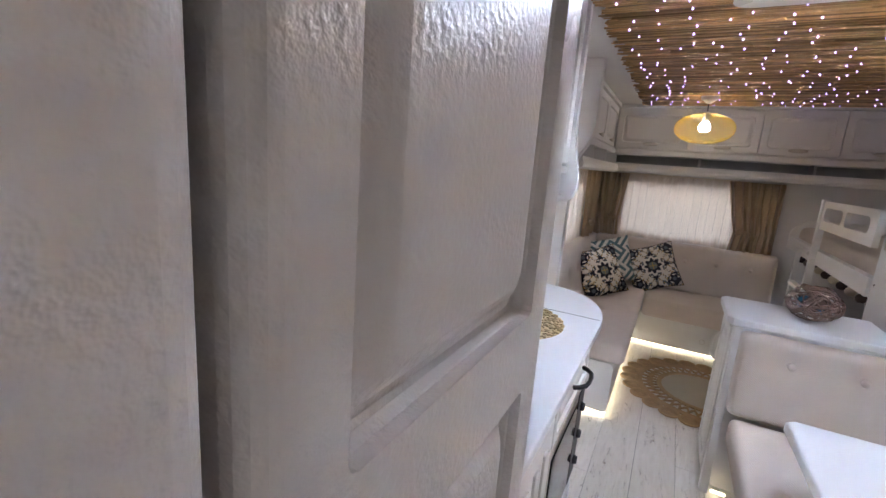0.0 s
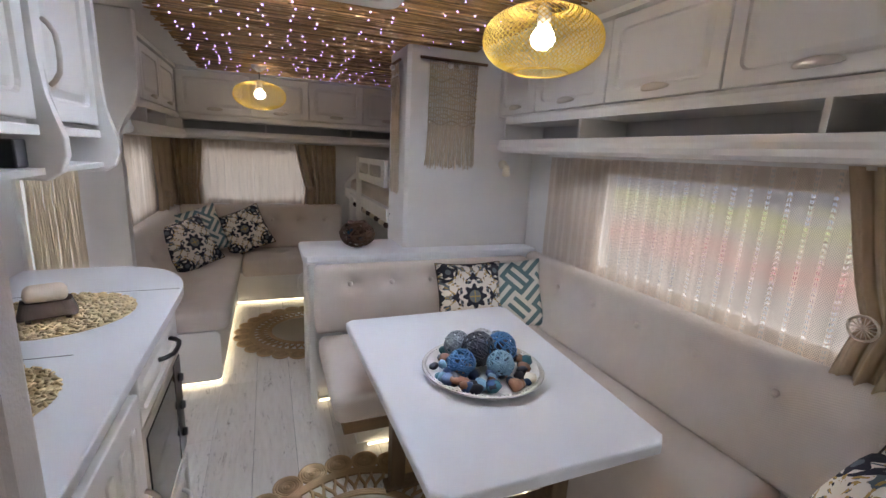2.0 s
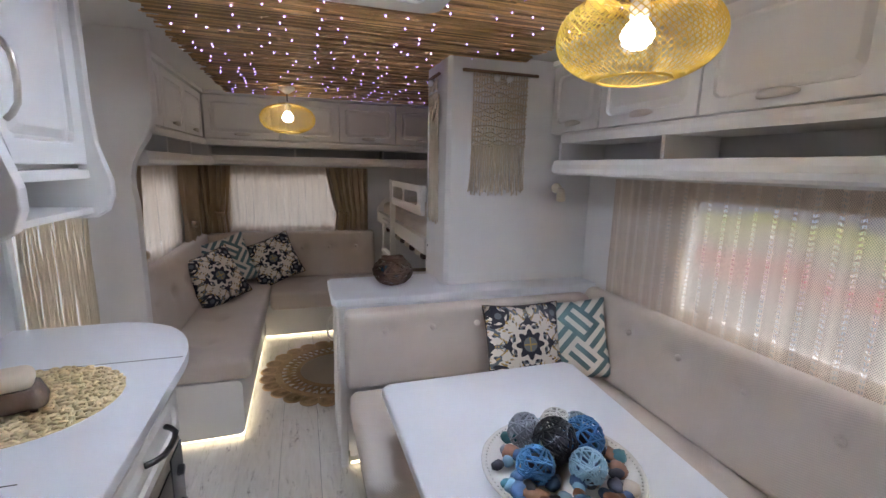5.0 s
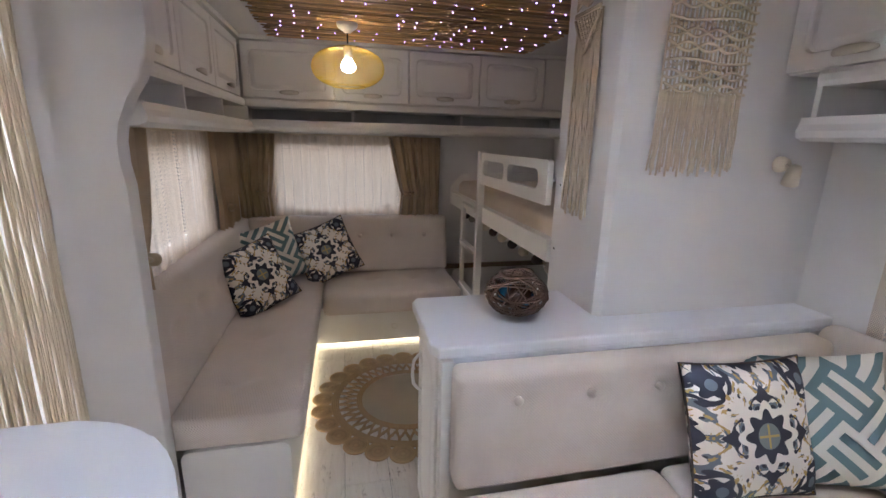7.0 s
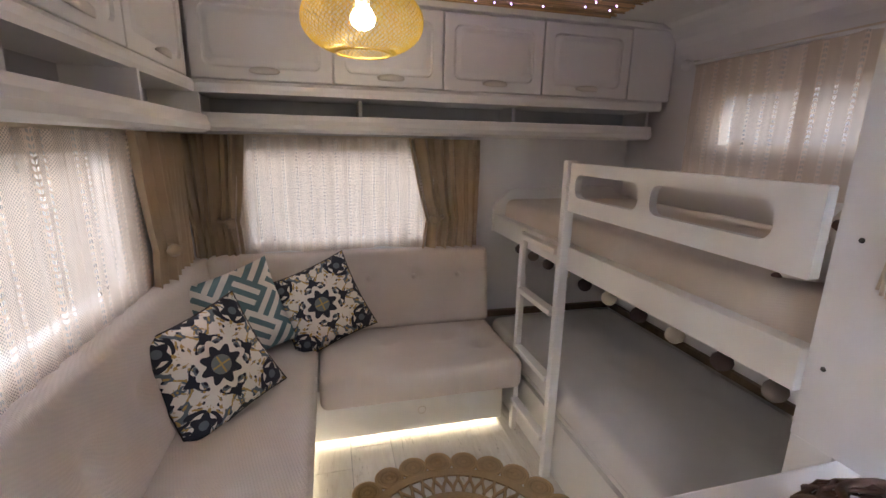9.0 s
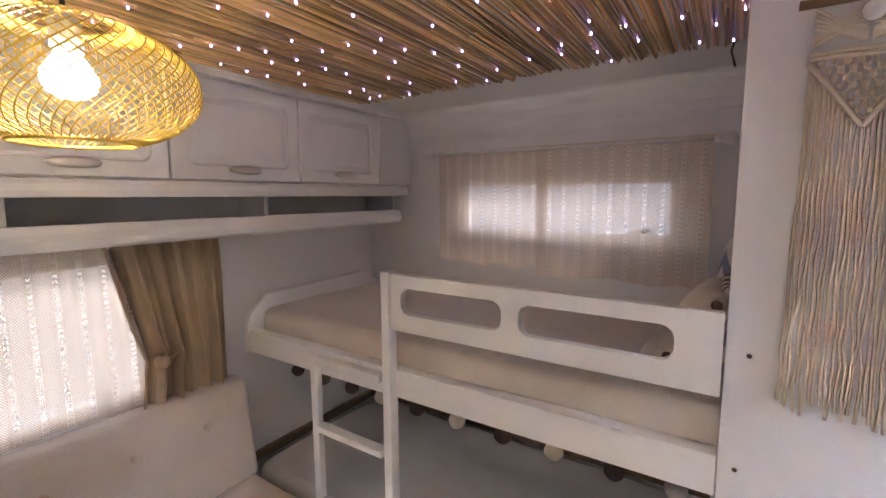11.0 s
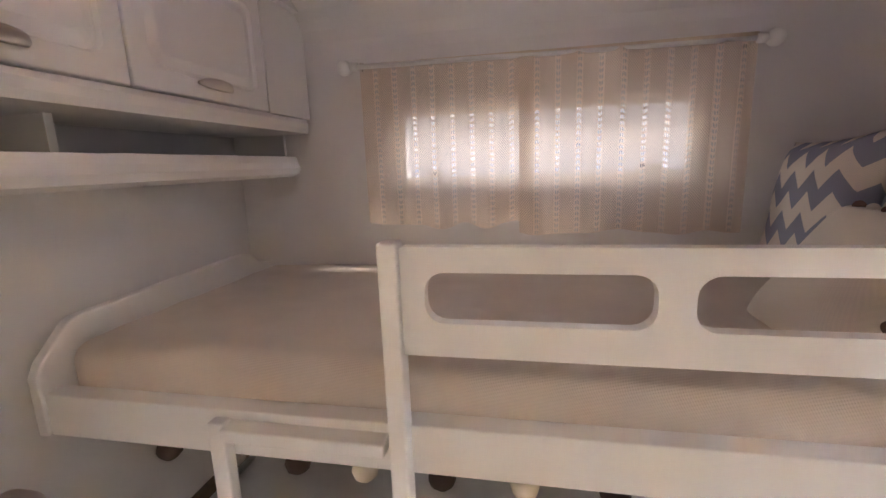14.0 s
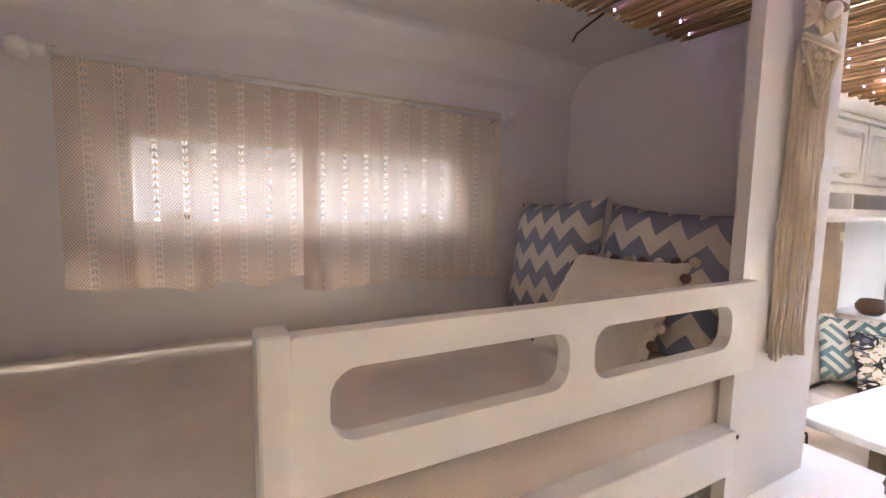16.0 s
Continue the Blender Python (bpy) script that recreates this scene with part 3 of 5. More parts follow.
roof_hatch()
hatch_sky = new("hatch_sky", bpy.data.lights.new("hatch_sky", "AREA"))
hatch_sky.data.shape, hatch_sky.data.size, hatch_sky.data.size_y = "RECTANGLE", 0.44, 0.48
hatch_sky.data.energy, hatch_sky.data.color = 780.0, (0.82, 0.89, 1.0)
hatch_sky.matrix_world = look((-0.17, 0.975, ZC + 0.25), (-0.17, 0.975, 0))

# ---- reed ceiling mat and its fairy lights ----
MAT_X0, MAT_X1, MAT_Y0, MAT_Y1 = -0.82, 0.71, -1.1, 3.52


def reeds():
    verts, faces = [], []
    rng = random.Random(5)
    y = MAT_Y0
    while y < MAT_Y1:
        r = rng.uniform(0.0025, 0.0048)
        y += 2 * r * rng.uniform(0.75, 1.0)
        spans = [(MAT_X0, MAT_X1)]
        if HATCH[2] - 0.03 < y < HATCH[3] + 0.03:
            spans = [(MAT_X0, HATCH[0] - 0.03), (HATCH[1] + 0.03, MAT_X1)]
        for a, b in spans:
            cuts = [a - rng.uniform(-0.03, 0.035) if a == MAT_X0 else a]
            if rng.random() < 0.5:
                cuts.append(rng.uniform(a + 0.1, b - 0.1))
            cuts.append(b + rng.uniform(-0.035, 0.03) if b == MAT_X1 else b)
            for p, q in zip(cuts, cuts[1:]):
                z = ZC - 0.014 + rng.uniform(-0.004, 0.003)
                ya, yb = y + rng.uniform(-0.006, 0.006), y + rng.uniform(-0.006, 0.006)
                za, zb = z + rng.uniform(-0.003, 0.002), z + rng.uniform(-0.003, 0.002)
                base, n = len(verts), 5
                for x, yy, zz in ((p, ya, za), (q - 0.003, yb, zb)):
                    for k in range(n):
                        t = 2 * math.pi * k / n
                        verts.append((x, yy + r * math.cos(t), zz + r * math.sin(t)))
                for k in range(n):
                    faces.append((base + k, base + (k + 1) % n, base + n + (k + 1) % n, base + n + k))
                faces.append(tuple(base + k for k in range(n))[::-1])
                faces.append(tuple(base + n + k for k in range(n)))
    me = bpy.data.meshes.new("reed_mat")
    me.from_pydata(verts, [], faces)
    me.materials.append(REED)
    for p in me.polygons:
        p.use_smooth = True
    return tagged(new("reed_mat", me), "brown reed mat with ragged ends on the ceiling", "reed mat", kind="stuff")


reeds()


def fairy_lights():
    rng = random.Random(9)
    t = thing("string_lights", "tiny violet white string lights poked through the reed mat", "string lights", pose(0, 1.5, ZC - 0.02))
    bm = turned([(0.0, 0.0), (0.0016, 0.0005), (0.0024, 0.003), (0.0018, 0.0062), (0.0, 0.007)], 7)
    bmesh.ops.rotate(bm, verts=bm.verts, cent=(0, 0, 0), matrix=Matrix.Rotation(math.pi, 3, "X"))
    me = finish("bulb", bm, FAIRY, True)
    spots = []
    for i in range(15):
        for j in range(33):
            x, y = MAT_X0 + 0.06 + i * 0.1 + rng.uniform(-0.03, 0.03), 0.22 + j * 0.1 + rng.uniform(-0.035, 0.035)
            if HATCH[0] - 0.06 < x < HATCH[1] + 0.06 and HATCH[2] - 0.06 < y < HATCH[3] + 0.06:
                continue
            if rng.random() < 0.62 and y < MAT_Y1 - 0.03 and x < MAT_X1:
                spots.append((x, y))
    for x, y in spots[:300]:
        ob = new("bulb", me)
        ob.parent = t
        ob.location = (x, y - 1.5, rng.uniform(-0.004, 0.0))
    w = bmesh.new()
    tube(w, [(0.70, 2.22, -0.0), (0.74, 2.225, -0.012), (0.79, 2.22, -0.02), (0.81, 2.215, -0.035)], 0.003, 5)
    bmesh.ops.translate(w, verts=w.verts, vec=(0, -1.5, 0.0))
    part("wire", w, BLACK, t, "black lead wire")


fairy_lights()


# ---- cabinets ----
def panel_slab(w, h, t=0.02, inset=0.045, groove=0.009):
    """A door front in local x and z that looks to -y, with a raised field."""
    bm = bmesh.new()
    rings = []
    for d, y in ((0, t), (0, 0.004), (0.0015, 0.001), (0.004, 0), (inset, 0), (inset + 0.004, groove), (inset + 0.011, groove), (inset + 0.030, 0.0012), (inset + 0.034, 0.0008)):
        rad = 0.028 if d >= inset else 0.002
        pts = rounded(d, w - d, d, h - d, min(rad, h / 2 - d - 0.002, w / 2 - d - 0.002), 3)
        rings.append([bm.verts.new((p[0], y, p[1])) for p in pts])
    for a, b in zip(rings, rings[1:]):
        for k in range(len(a)):
            bm.faces.new((a[k], a[(k + 1) % len(a)], b[(k + 1) % len(a)], b[k]))
    bm.faces.new(rings[0])
    bm.faces.new(rings[-1])
    return bm


def oval_handle(w=0.115):
    """A flat bowed pull, along local x, in front of y = 0."""
    bm = bmesh.new()
    n = 14
    rings = []
    for k in range(n + 1):
        u = -1 + 2 * k / n
        s = math.sqrt(max(0.0, 1 - u * u))
        hz, y = 0.004 + 0.010 * s, -0.004 - 0.016 * s
        ring = []
        for a in range(8):
            t = 2 * math.pi * a / 8
            ring.append(bm.verts.new((u * w / 2, y + 0.0035 * math.cos(t), hz * math.sin(t))))
        rings.append(ring)
    for a, b in zip(rings, rings[1:]):
        for k in range(8):
            bm.faces.new((a[k], a[(k + 1) % 8], b[(k + 1) % 8], b[k]))
    bm.faces.new(rings[0])
    bm.faces.new(rings[-1])
    return bm


def bow_handle(w, r=0.006, out=0.028):
    return tube_of([(u * w / 2, -out * (1 - abs(u) ** 4) - 0.001, 0) for u in (-1, -0.96, -0.86, -0.6, -0.2, 0.2, 0.6, 0.86, 0.96, 1)], r, 6)


def locker(m, w, h, depth, label, group, handle=True, hx=0.5):
    """One overhead locker with its lift-up door; local x along the wall, -y to the room."""
    c = thing("overhead_cabinet", label, "cabinet", m, group)
    part("body", cuboid(0.001, w - 0.001, 0.021, depth, -0.002, h), CAB, c)
    d = part("door", panel_slab(w - 0.006, h - 0.01), CAB, c, at=Matrix.Translation((0.003, 0, 0.003)))
    if handle:
        part("handle", oval_handle(), STEEL, d, "brushed metal handle", True, at=Matrix.Translation((w * hx, 0, 0.035)))
    return c


Z_DOOR, H_DOOR = 1.603, 0.325


def locker_row(m, cuts, depth, group, plain_end=0.0):
    for a, b in zip(cuts, cuts[1:]):
        locker(m @ Matrix.Translation((a, 0, Z_DOOR)), b - a, H_DOOR, depth, "white overhead locker with a raised panel door", group)
    if plain_end:
        a = cuts[-1]
        solo("filler_panel", cuboid(a + 0.002, a + plain_end, 0.0, depth, Z_DOOR, Z_DOOR + H_DOOR, bevel=0.003), CAB, "plain white filler panel beside the lockers", "panel", m=m)


def open_shelf(m, length, depth, dividers, label, z_top=Z_DOOR - 0.004, back=0.0, up=0.0):
    """The pigeon-hole shelf under a row of lockers."""
    s = thing("open_shelf", label, "shelf", m)
    part("rail", prism([(-0.012, z_top - 0.045), (-0.016, z_top - 0.03), (-0.016, z_top - 0.012), (-0.008, z_top), (depth, z_top), (depth, z_top - 0.045)], 0, 0, length), CAB, s, at=None)
    lip = [(-0.03, 1.402), (-0.052, 1.412), (-0.058, 1.43), (-0.05, 1.448), (-0.046, 1.468), (-0.03, 1.47), (-0.03, 1.432)]
    part("lip", prism([(y + back, z + up) for y, z in lip] + [(depth, 1.432 + up), (depth, 1.402 + up)], 0, -0.0, length), CAB, s)
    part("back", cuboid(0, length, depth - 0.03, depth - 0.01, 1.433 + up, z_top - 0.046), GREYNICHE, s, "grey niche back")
    for x in dividers:
        part("divider", cuboid(x - 0.008, x + 0.008, -0.028 + 1.5 * back, depth - 0.031, 1.433 + up, z_top - 0.046), CAB, s)
    part("end_cap", cuboid(length - 0.012, length, -0.028 + 1.2 * back, depth - 0.031, 1.433 + up, z_top - 0.046), CAB, s)
    return s


XC_L = -1.03                                     # face of the lockers on the left wall
M_FAR = pose(XC_L, 3.60, 0)
M_RIGHT = pose(0.90, 1.845, 0, 0, 0, -90)
M_LEFT = pose(XC_L, 2.07, 0, 0, 0, 90)
locker_row(M_FAR, [0.0, -0.493 - XC_L, -0.026 - XC_L, 0.446 - XC_L, 0.905 - XC_L], 0.295, "lockers on the end wall", 0.245)
open_shelf(M_FAR, 1.10 - XC_L, 0.295, [-0.38 - XC_L, 0.355 - XC_L], "white pigeon-hole shelf under the end wall lockers", back=0.085, up=0.012)
locker_row(M_RIGHT, [0.0, 0.38, 0.89, 1.39, 1.89, 2.4, 2.9], 0.255, "lockers above the dinette")
open_shelf(pose(0.90, 1.722, 0, 0, 0, -90), 2.78, 0.255, [0.02, 0.666, 1.577, 2.3], "white pigeon-hole shelf above the dinette window")
locker_row(M_LEFT, [0.0, 0.50, 0.98, 1.50], 0.18, "lockers above the corner sofa")
open_shelf(M_LEFT, 1.53, 0.18, [0.42, 0.95], "white pigeon-hole shelf above the sofa side window")
solo("trim", boxes([(XC_L, 1.155, 3.58, 3.60 + 0.29, Z_DOOR + H_DOOR + 0.001, ZC - 0.003), (0.885, 1.15, YN + 0.05, 1.84, Z_DOOR + H_DOOR + 0.001, ZC - 0.003),
                    (XL, XC_L + 0.015, 2.07, 3.575, Z_DOOR + H_DOOR + 0.001, ZC - 0.003)]), CAB, "white cornice above the lockers", "trim", S)


def wing_panel():
    prof = [(XL, 0.0), (-1.02, 0.0), (-1.02, 1.24), (-1.028, 1.30), (-1.035, 1.36), (-1.025, 1.41), (-0.99, 1.47), (-0.955, 1.52), (-0.935, 1.57), (-0.925, 1.63), (-0.925, ZC - 0.002), (XL, ZC - 0.002)]
    solo("partition_panel", prism(prof, 1, 2.0, 2.066, 0.008), WALL, "white partition panel with a curved edge beside the sofa", "partition", smooth=False)


wing_panel()


# ---- wardrobe ----
def door_leaf(x0, x1, z0, z1, front, back, holes):
    """A thick leaf with soft upright edges and openings for its fields."""
    bm = slotted_board([(x0, z0), (x1, z0), (x1, z1), (x0, z1)], [rounded(*h, 0.006, 2) for h in holes], 1, front, back)
    bm.normal_update()
    upright = [e for e in bm.edges if all(abs(v.co.y - front) < 1e-5 and min(abs(v.co.x - x0), abs(v.co.x - x1)) < 1e-5 for v in e.verts) and abs(e.verts[0].co.x - e.verts[1].co.x) < 1e-5]
    bmesh.ops.bevel(bm, geom=upright, offset=0.012, segments=4, profile=0.5, affect="EDGES")
    return bm


def sunk_field(p0, p1, za, zb, front):
    """A raised field behind a step and a broad sloping margin."""
    bm, rings = bmesh.new(), []
    for d, y, rad in ((-0.004, 0.003, 0.006), (0.001, 0.010, 0.006), (0.003, 0.015, 0.008), (0.007, 0.0165, 0.010), (0.013, 0.0145, 0.012), (0.024, 0.006, 0.014), (0.030, 0.003, 0.014), (0.036, 0.0022, 0.014)):
        rings.append([bm.verts.new((px, front + y, pz)) for px, pz in rounded(p0 + d, p1 - d, za + d, zb - d, rad, 4)])
    for a, b in zip(rings, rings[1:]):
        for k in range(len(a)):
            bm.faces.new((a[k], a[(k + 1) % len(a)], b[(k + 1) % len(a)], b[k]))
    bm.faces.new(rings[-1])
    return bm


def wardrobe():
    w = thing("wardrobe", "tall white wardrobe with raised panel doors", "wardrobe", pose(-0.60, -1.0, 0, 0, 0, 90))
    part("body", cuboid(0, 0.97, 0.024, 0.61, 0.0, ZC - 0.003), WARD, w)
    part("frame", boxes([(0.956, 0.97, 0.0, 0.024, 0.0, ZC - 0.003), (0.0, 0.03, 0.0, 0.024, 0, ZC - 0.003)]), WARD, w)
    for a, b, left, right in ((0.032, 0.636, 0.08, 0.09), (0.643, 0.955, 0.041, 0.05)):
        fields = [(a + left, b - right, 0.14, 1.207), (a + left, b - right, 1.274, 1.88)]
        d = part("door", door_leaf(a, b, 0.08, ZC - 0.01, -0.012, 0.0235, fields), WARD, w)
        for f in fields:
            part("panel", sunk_field(*f, -0.012), WARD, d)


wardrobe()


# ---- kitchen ----
def kitchen():
    k = thing("kitchen_unit", "white kitchen base unit with fluted door and oven", "kitchen cabinet", pose(-0.673, 0.0, 0, 0, 0, 90))
    end = [(0.0, 0.53), (0.0, 0.022), (1.04, 0.022)] + [(1.04 + 0.36 * math.sin(a), 0.022 + 0.30 * (1 - math.cos(a))) for a in [math.pi / 2 * i / 8 for i in range(1, 9)]] + [(1.40, 0.53)]
    part("body", prism(end, 2, 0.06, 0.845), CAB, k)
    # plinth and strip below the worktop: shade there painted as dark colour
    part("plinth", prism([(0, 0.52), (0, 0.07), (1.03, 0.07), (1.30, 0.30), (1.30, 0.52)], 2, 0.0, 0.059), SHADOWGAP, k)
    part("painted_shade_strip", prism([(x, y + 0.012) for x, y in end[:-1]] + [(1.39, 0.53)], 2, 0.846, 0.861), SHADOWGAP, k)

    def fluted(x0, x1, z0, z1, name, n):
        d = part(name, cuboid(x0, x1, 0.0, 0.021, z0, z1, bevel=0.004), CAB, k)
        for i in range(n):
            c = x0 + (i + 1) * (x1 - x0) / (n + 1)
            part("flute", cuboid(c - 0.017, c + 0.017, -0.007, 0.0, z0 + 0.05, z1 - 0.05, bevel=0.006), CAB, d)
        return d
    d = fluted(0.03, 0.57, 0.09, 0.80, "door", 6)
    part("handle", bow_handle(0.12), STEEL, d, "metal handle", True, at=pose(0.54, 0, 0.5, 0, 90, 0))
    dr = part("drawer", panel_slab(0.46, 0.13, 0.02, 0.025), CAB, k, at=Matrix.Translation((0.58, 0, 0.70)))
    part("handle", bow_handle(0.15, 0.007, 0.034), BLACK, dr, "black handle", True, at=Matrix.Translation((0.27, 0, 0.085)))
    o = part("oven", cuboid(0.58, 1.04, 0.002, 0.021, 0.33, 0.69, bevel=0.003), STEEL, k, "metal framed oven")
    part("oven_glass", cuboid(0.60, 0.93, -0.002, 0.002, 0.36, 0.66, bevel=0.0015), OVENGLASS, o, "dark oven glass")
    part("control_panel", cuboid(0.94, 1.035, -0.002, 0.002, 0.35, 0.68), BLACK, o, "black control panel")
    for z in (0.42, 0.52, 0.62):
        part("knob", turned([(0.0, -0.016), (0.013, -0.016), (0.016, -0.003)], 14, (0.987, 0, z), "y"), BLACK, o, "black knob", True)
    lo = part("flap", panel_slab(0.46, 0.22, 0.02, 0.03), CAB, k, at=Matrix.Translation((0.58, 0, 0.09)))
    part("handle", bow_handle(0.13, 0.007, 0.03), WHITEPLASTIC, lo, "white handle", True, at=Matrix.Translation((0.27, 0, 0.16)))


kitchen()
WT = [(XL + 0.004, 0.003), (-0.655, 0.003), (-0.655, 1.06)] + [(-0.655 - 0.26 * (1 - math.cos(a)), 1.06 + 0.385 * math.sin(a)) for a in [math.pi / 2 * i / 10 for i in range(1, 11)]] + [(XL + 0.004, 1.445)]
wt = thing("worktop", "white painted kitchen worktop with a rounded end", "worktop", pose(-0.95, 0.7, 0.862))
part("top", prism(WT, 2, 0.862, 0.890, 0.006), TOP, wt, world=True)
for y, x1 in ((0.62, -0.80), (1.10, -0.665)):
    part("lid_joint", cuboid(XL + 0.01, x1, y - 0.0012, y + 0.0012, 0.888, 0.8905), SHADOWGAP, wt, "thin dark joint of the lid", world=True)


def upper_kitchen():
    u = thing("kitchen_wall_cabinet", "white kitchen wall cabinet with arched stiles and niches", "cabinet", pose(-0.86, 0.0, 0, 0, 0, 90))
    part("body", cuboid(0.0, 1.2, 0.022, 0.355, 1.40, ZC - 0.003), CAB, u)
    part("niche_bottom", cuboid(0, 1.2, 0.0, 0.355, 1.285, 1.30), CAB, u)
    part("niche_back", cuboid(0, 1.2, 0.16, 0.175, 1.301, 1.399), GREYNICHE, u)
    part("rail", cuboid(0, 1.2, 0.0, 0.15, 1.375, 1.399, bevel=0.003), CAB, u)
    prof = [(0.35, 1.27), (0.0, 1.27), (-0.03, 1.29), (-0.045, 1.33), (-0.045, 1.37), (-0.03, 1.42), (-0.015, 1.47), (-0.012, 1.55), (-0.012, ZC - 0.004), (0.35, ZC - 0.004)]
    for x in (0.30, 0.775, 1.18):
        part("stile", prism(prof, 0, x, x + 0.03, 0.004), CAB, u)
    for a, b in ((0.0, 0.295), (0.335, 0.772), (0.81, 1.177)):
        d = part("door", panel_slab(b - a, 0.53, 0.02, 0.05), CAB, u, at=Matrix.Translation((a, 0, 1.41)))
        part("handle", bow_handle(0.15, 0.006, 0.026), STEEL, d, "pale metal handle", True, at=pose(0.05, 0, 0.16, 0, 90, 0))
    part("socket", cuboid(0.70, 0.755, 0.02, 0.08, 1.302, 1.365, bevel=0.004), BLACK, u, "black socket block in the niche")


upper_kitchen()


# ---- peninsula and column ----
def peninsula():
    p = thing("peninsula_cabinet", "white half-height cabinet between dinette and sofa", "cabinet", pose(0.5, 1.92, 0))
    part("body", cuboid(-0.185, 1.155, 1.755, 2.08, 0.05, 0.796), CAB, p, world=True)
    part("post", cuboid(-0.20, -0.165, 1.705, 1.745, 0.0, 0.796, bevel=0.004), CAB, p, world=True)
    part("plinth", cuboid(-0.15, 1.15, 1.78, 2.06, 0.0, 0.049), CAB, p, world=True)
    d = part("door", panel_slab(0.29, 0.70, 0.018, 0.04), CAB, p, at=pose(-0.703, 0.145, 0.07, 0, 0, -90))
    part("handle", bow_handle(0.14, 0.006, 0.03), WHITEPLASTIC, d, "white bow handle", True, at=pose(0.06, 0, 0.53, 0, 90, 0))


peninsula()
top = thing("counter", "white painted top on the half-height cabinet", "worktop", pose(0.4, 1.9, 0.797))
part("board", prism([(-0.225, 1.75), (-0.205, 1.715), (1.157, 1.715), (1.157, 2.115), (-0.205, 2.115), (-0.225, 2.08)], 2, 0.797, 0.832, 0.007), TOP, top, world=True)
part("moulding", cuboid(-0.20, 1.157, 1.722, 1.74, 0.778, 0.7965, bevel=0.004), TOP, top, world=True)
solo("column_wall", prism([(0.36, 1.845), (1.16, 1.845), (1.16, 1.872), (0.366, 1.872), (0.366, 2.195), (0.34, 2.195), (0.34, 1.865)], 2, 0.833, ZC - 0.001, 0.0), WALL, "white partition between dinette and bunks", "partition", S)
solo("bunk_partition", cuboid(0.34, 1.16, 2.118, 2.193, 0.0, 0.8325), WALL, "white partition at the foot of the lower bunk", "partition", S)
for y, z in ((2.155, 1.23), (2.165, 0.985)):
    solo("screw_cap", turned([(0.0, -0.003), (0.004, -0.002), (0.005, 0.0)], 10, (0.34, y, z), "x"), SHADOWGAP, "small dark screw head in the partition", "screw", group="screws in the partition")


# ---- seating ----
def seat_block(parent, x0, x1, y0, y1, z0, z1, dots, label=""):
    s = part("seat", soft_box(x0, x1, y0, y1, z0, z1, 0.035, 40, tufted(2, 1, dots, 0.026, 0.042)), FABRIC, parent, label, True, world=True)
    return s


def buttons(parent, axis, sign, rows):
    for p in rows:
        prof = [(0.0, sign * 0.001), (0.008, -sign * 0.0005), (0.0135, -sign * 0.006), (0.0135, -sign * 0.024)]
        part("button", turned(prof, 10, p, "xyz"[axis]), FABRIC, parent, "covered button", True, world=True)


def led(name_parent, x0, x1, y0, y1, z0=0.018, z1=0.028):
    part("led_strip", cuboid(x0, x1, y0, y1, z0, z1), LED, name_parent, "warm lit light strip", world=True)


def corner_sofa():
    s = thing("corner_sofa", "beige tufted corner sofa on white boxes with lit plinth", "sofa", pose(-0.8, 3.2, 0))
    part("box", prism(rounded(-1.015, -0.66, 0.03, 0.331, 0.03), 1, 2.075, 3.46), CAB, s, "white sofa box", world=True)
    part("box", cuboid(-0.655, 0.27, 3.455, 3.88, 0.03, 0.29), CAB, s, "white sofa box", world=True)
    part("plinth", boxes([(-1.2, -0.69, 2.10, 3.49, 0.0, 0.029), (-0.689, 0.25, 3.49, 3.88, 0.0, 0.029)]), CAB, s, world=True)
    seat_block(s, -1.17, -0.61, 2.068, 3.86, 0.332, 0.445, [(-0.88, 2.35), (-0.88, 2.75), (-0.88, 3.15)], "beige tufted seat cushion")
    seat_block(s, -0.60, 0.285, 3.26, 3.86, 0.30, 0.445, [(-0.3, 3.58), (0.0, 3.58), (0.16, 3.46), (0.16, 3.70)], "beige tufted seat cushion")
    lean = lambda axis, sign, k, dots: (lambda f: (lambda p: f(p) + Vector((k * (0.84 - p[2]) if axis == 0 else 0, k * (0.84 - p[2]) if axis == 1 else 0, 0))))(tufted(axis, sign, dots, 0.026, 0.038))
    b1 = part("backrest", soft_box(-1.205, -1.105, 2.07, 3.88, 0.44, 0.84, 0.04, 40, lean(0, 1, 0.20, [(2.35, 0.66), (2.65, 0.66), (2.95, 0.66), (3.25, 0.66)])), FABRIC, s, "beige padded backrest", True, world=True)
    b2 = part("backrest", soft_box(-1.10, 0.288, 3.79, 3.885, 0.44, 0.838, 0.03, 40, lean(1, -1, -0.16, [(-0.35, 0.70), (-0.12, 0.70), (0.12, 0.70)])), FABRIC, s, "beige padded backrest", True, world=True)
    buttons(s, 1, -1, [(-0.35, 3.776, 0.70), (-0.12, 3.776, 0.70), (0.12, 3.776, 0.70)])
    led(s, -0.674, -0.668, 2.09, 3.462)
    led(s, -1.0, -0.67, 2.082, 2.088)
    led(s, -0.655, 0.25, 3.468, 3.474)
    part("finger_ring", turned([(0.016, 0.002), (0.019, -0.004), (0.022, 0.002)], 16, (-0.14, 3.455, 0.13), "y"), STEEL, s, "round metal finger pull", True, world=True)


corner_sofa()


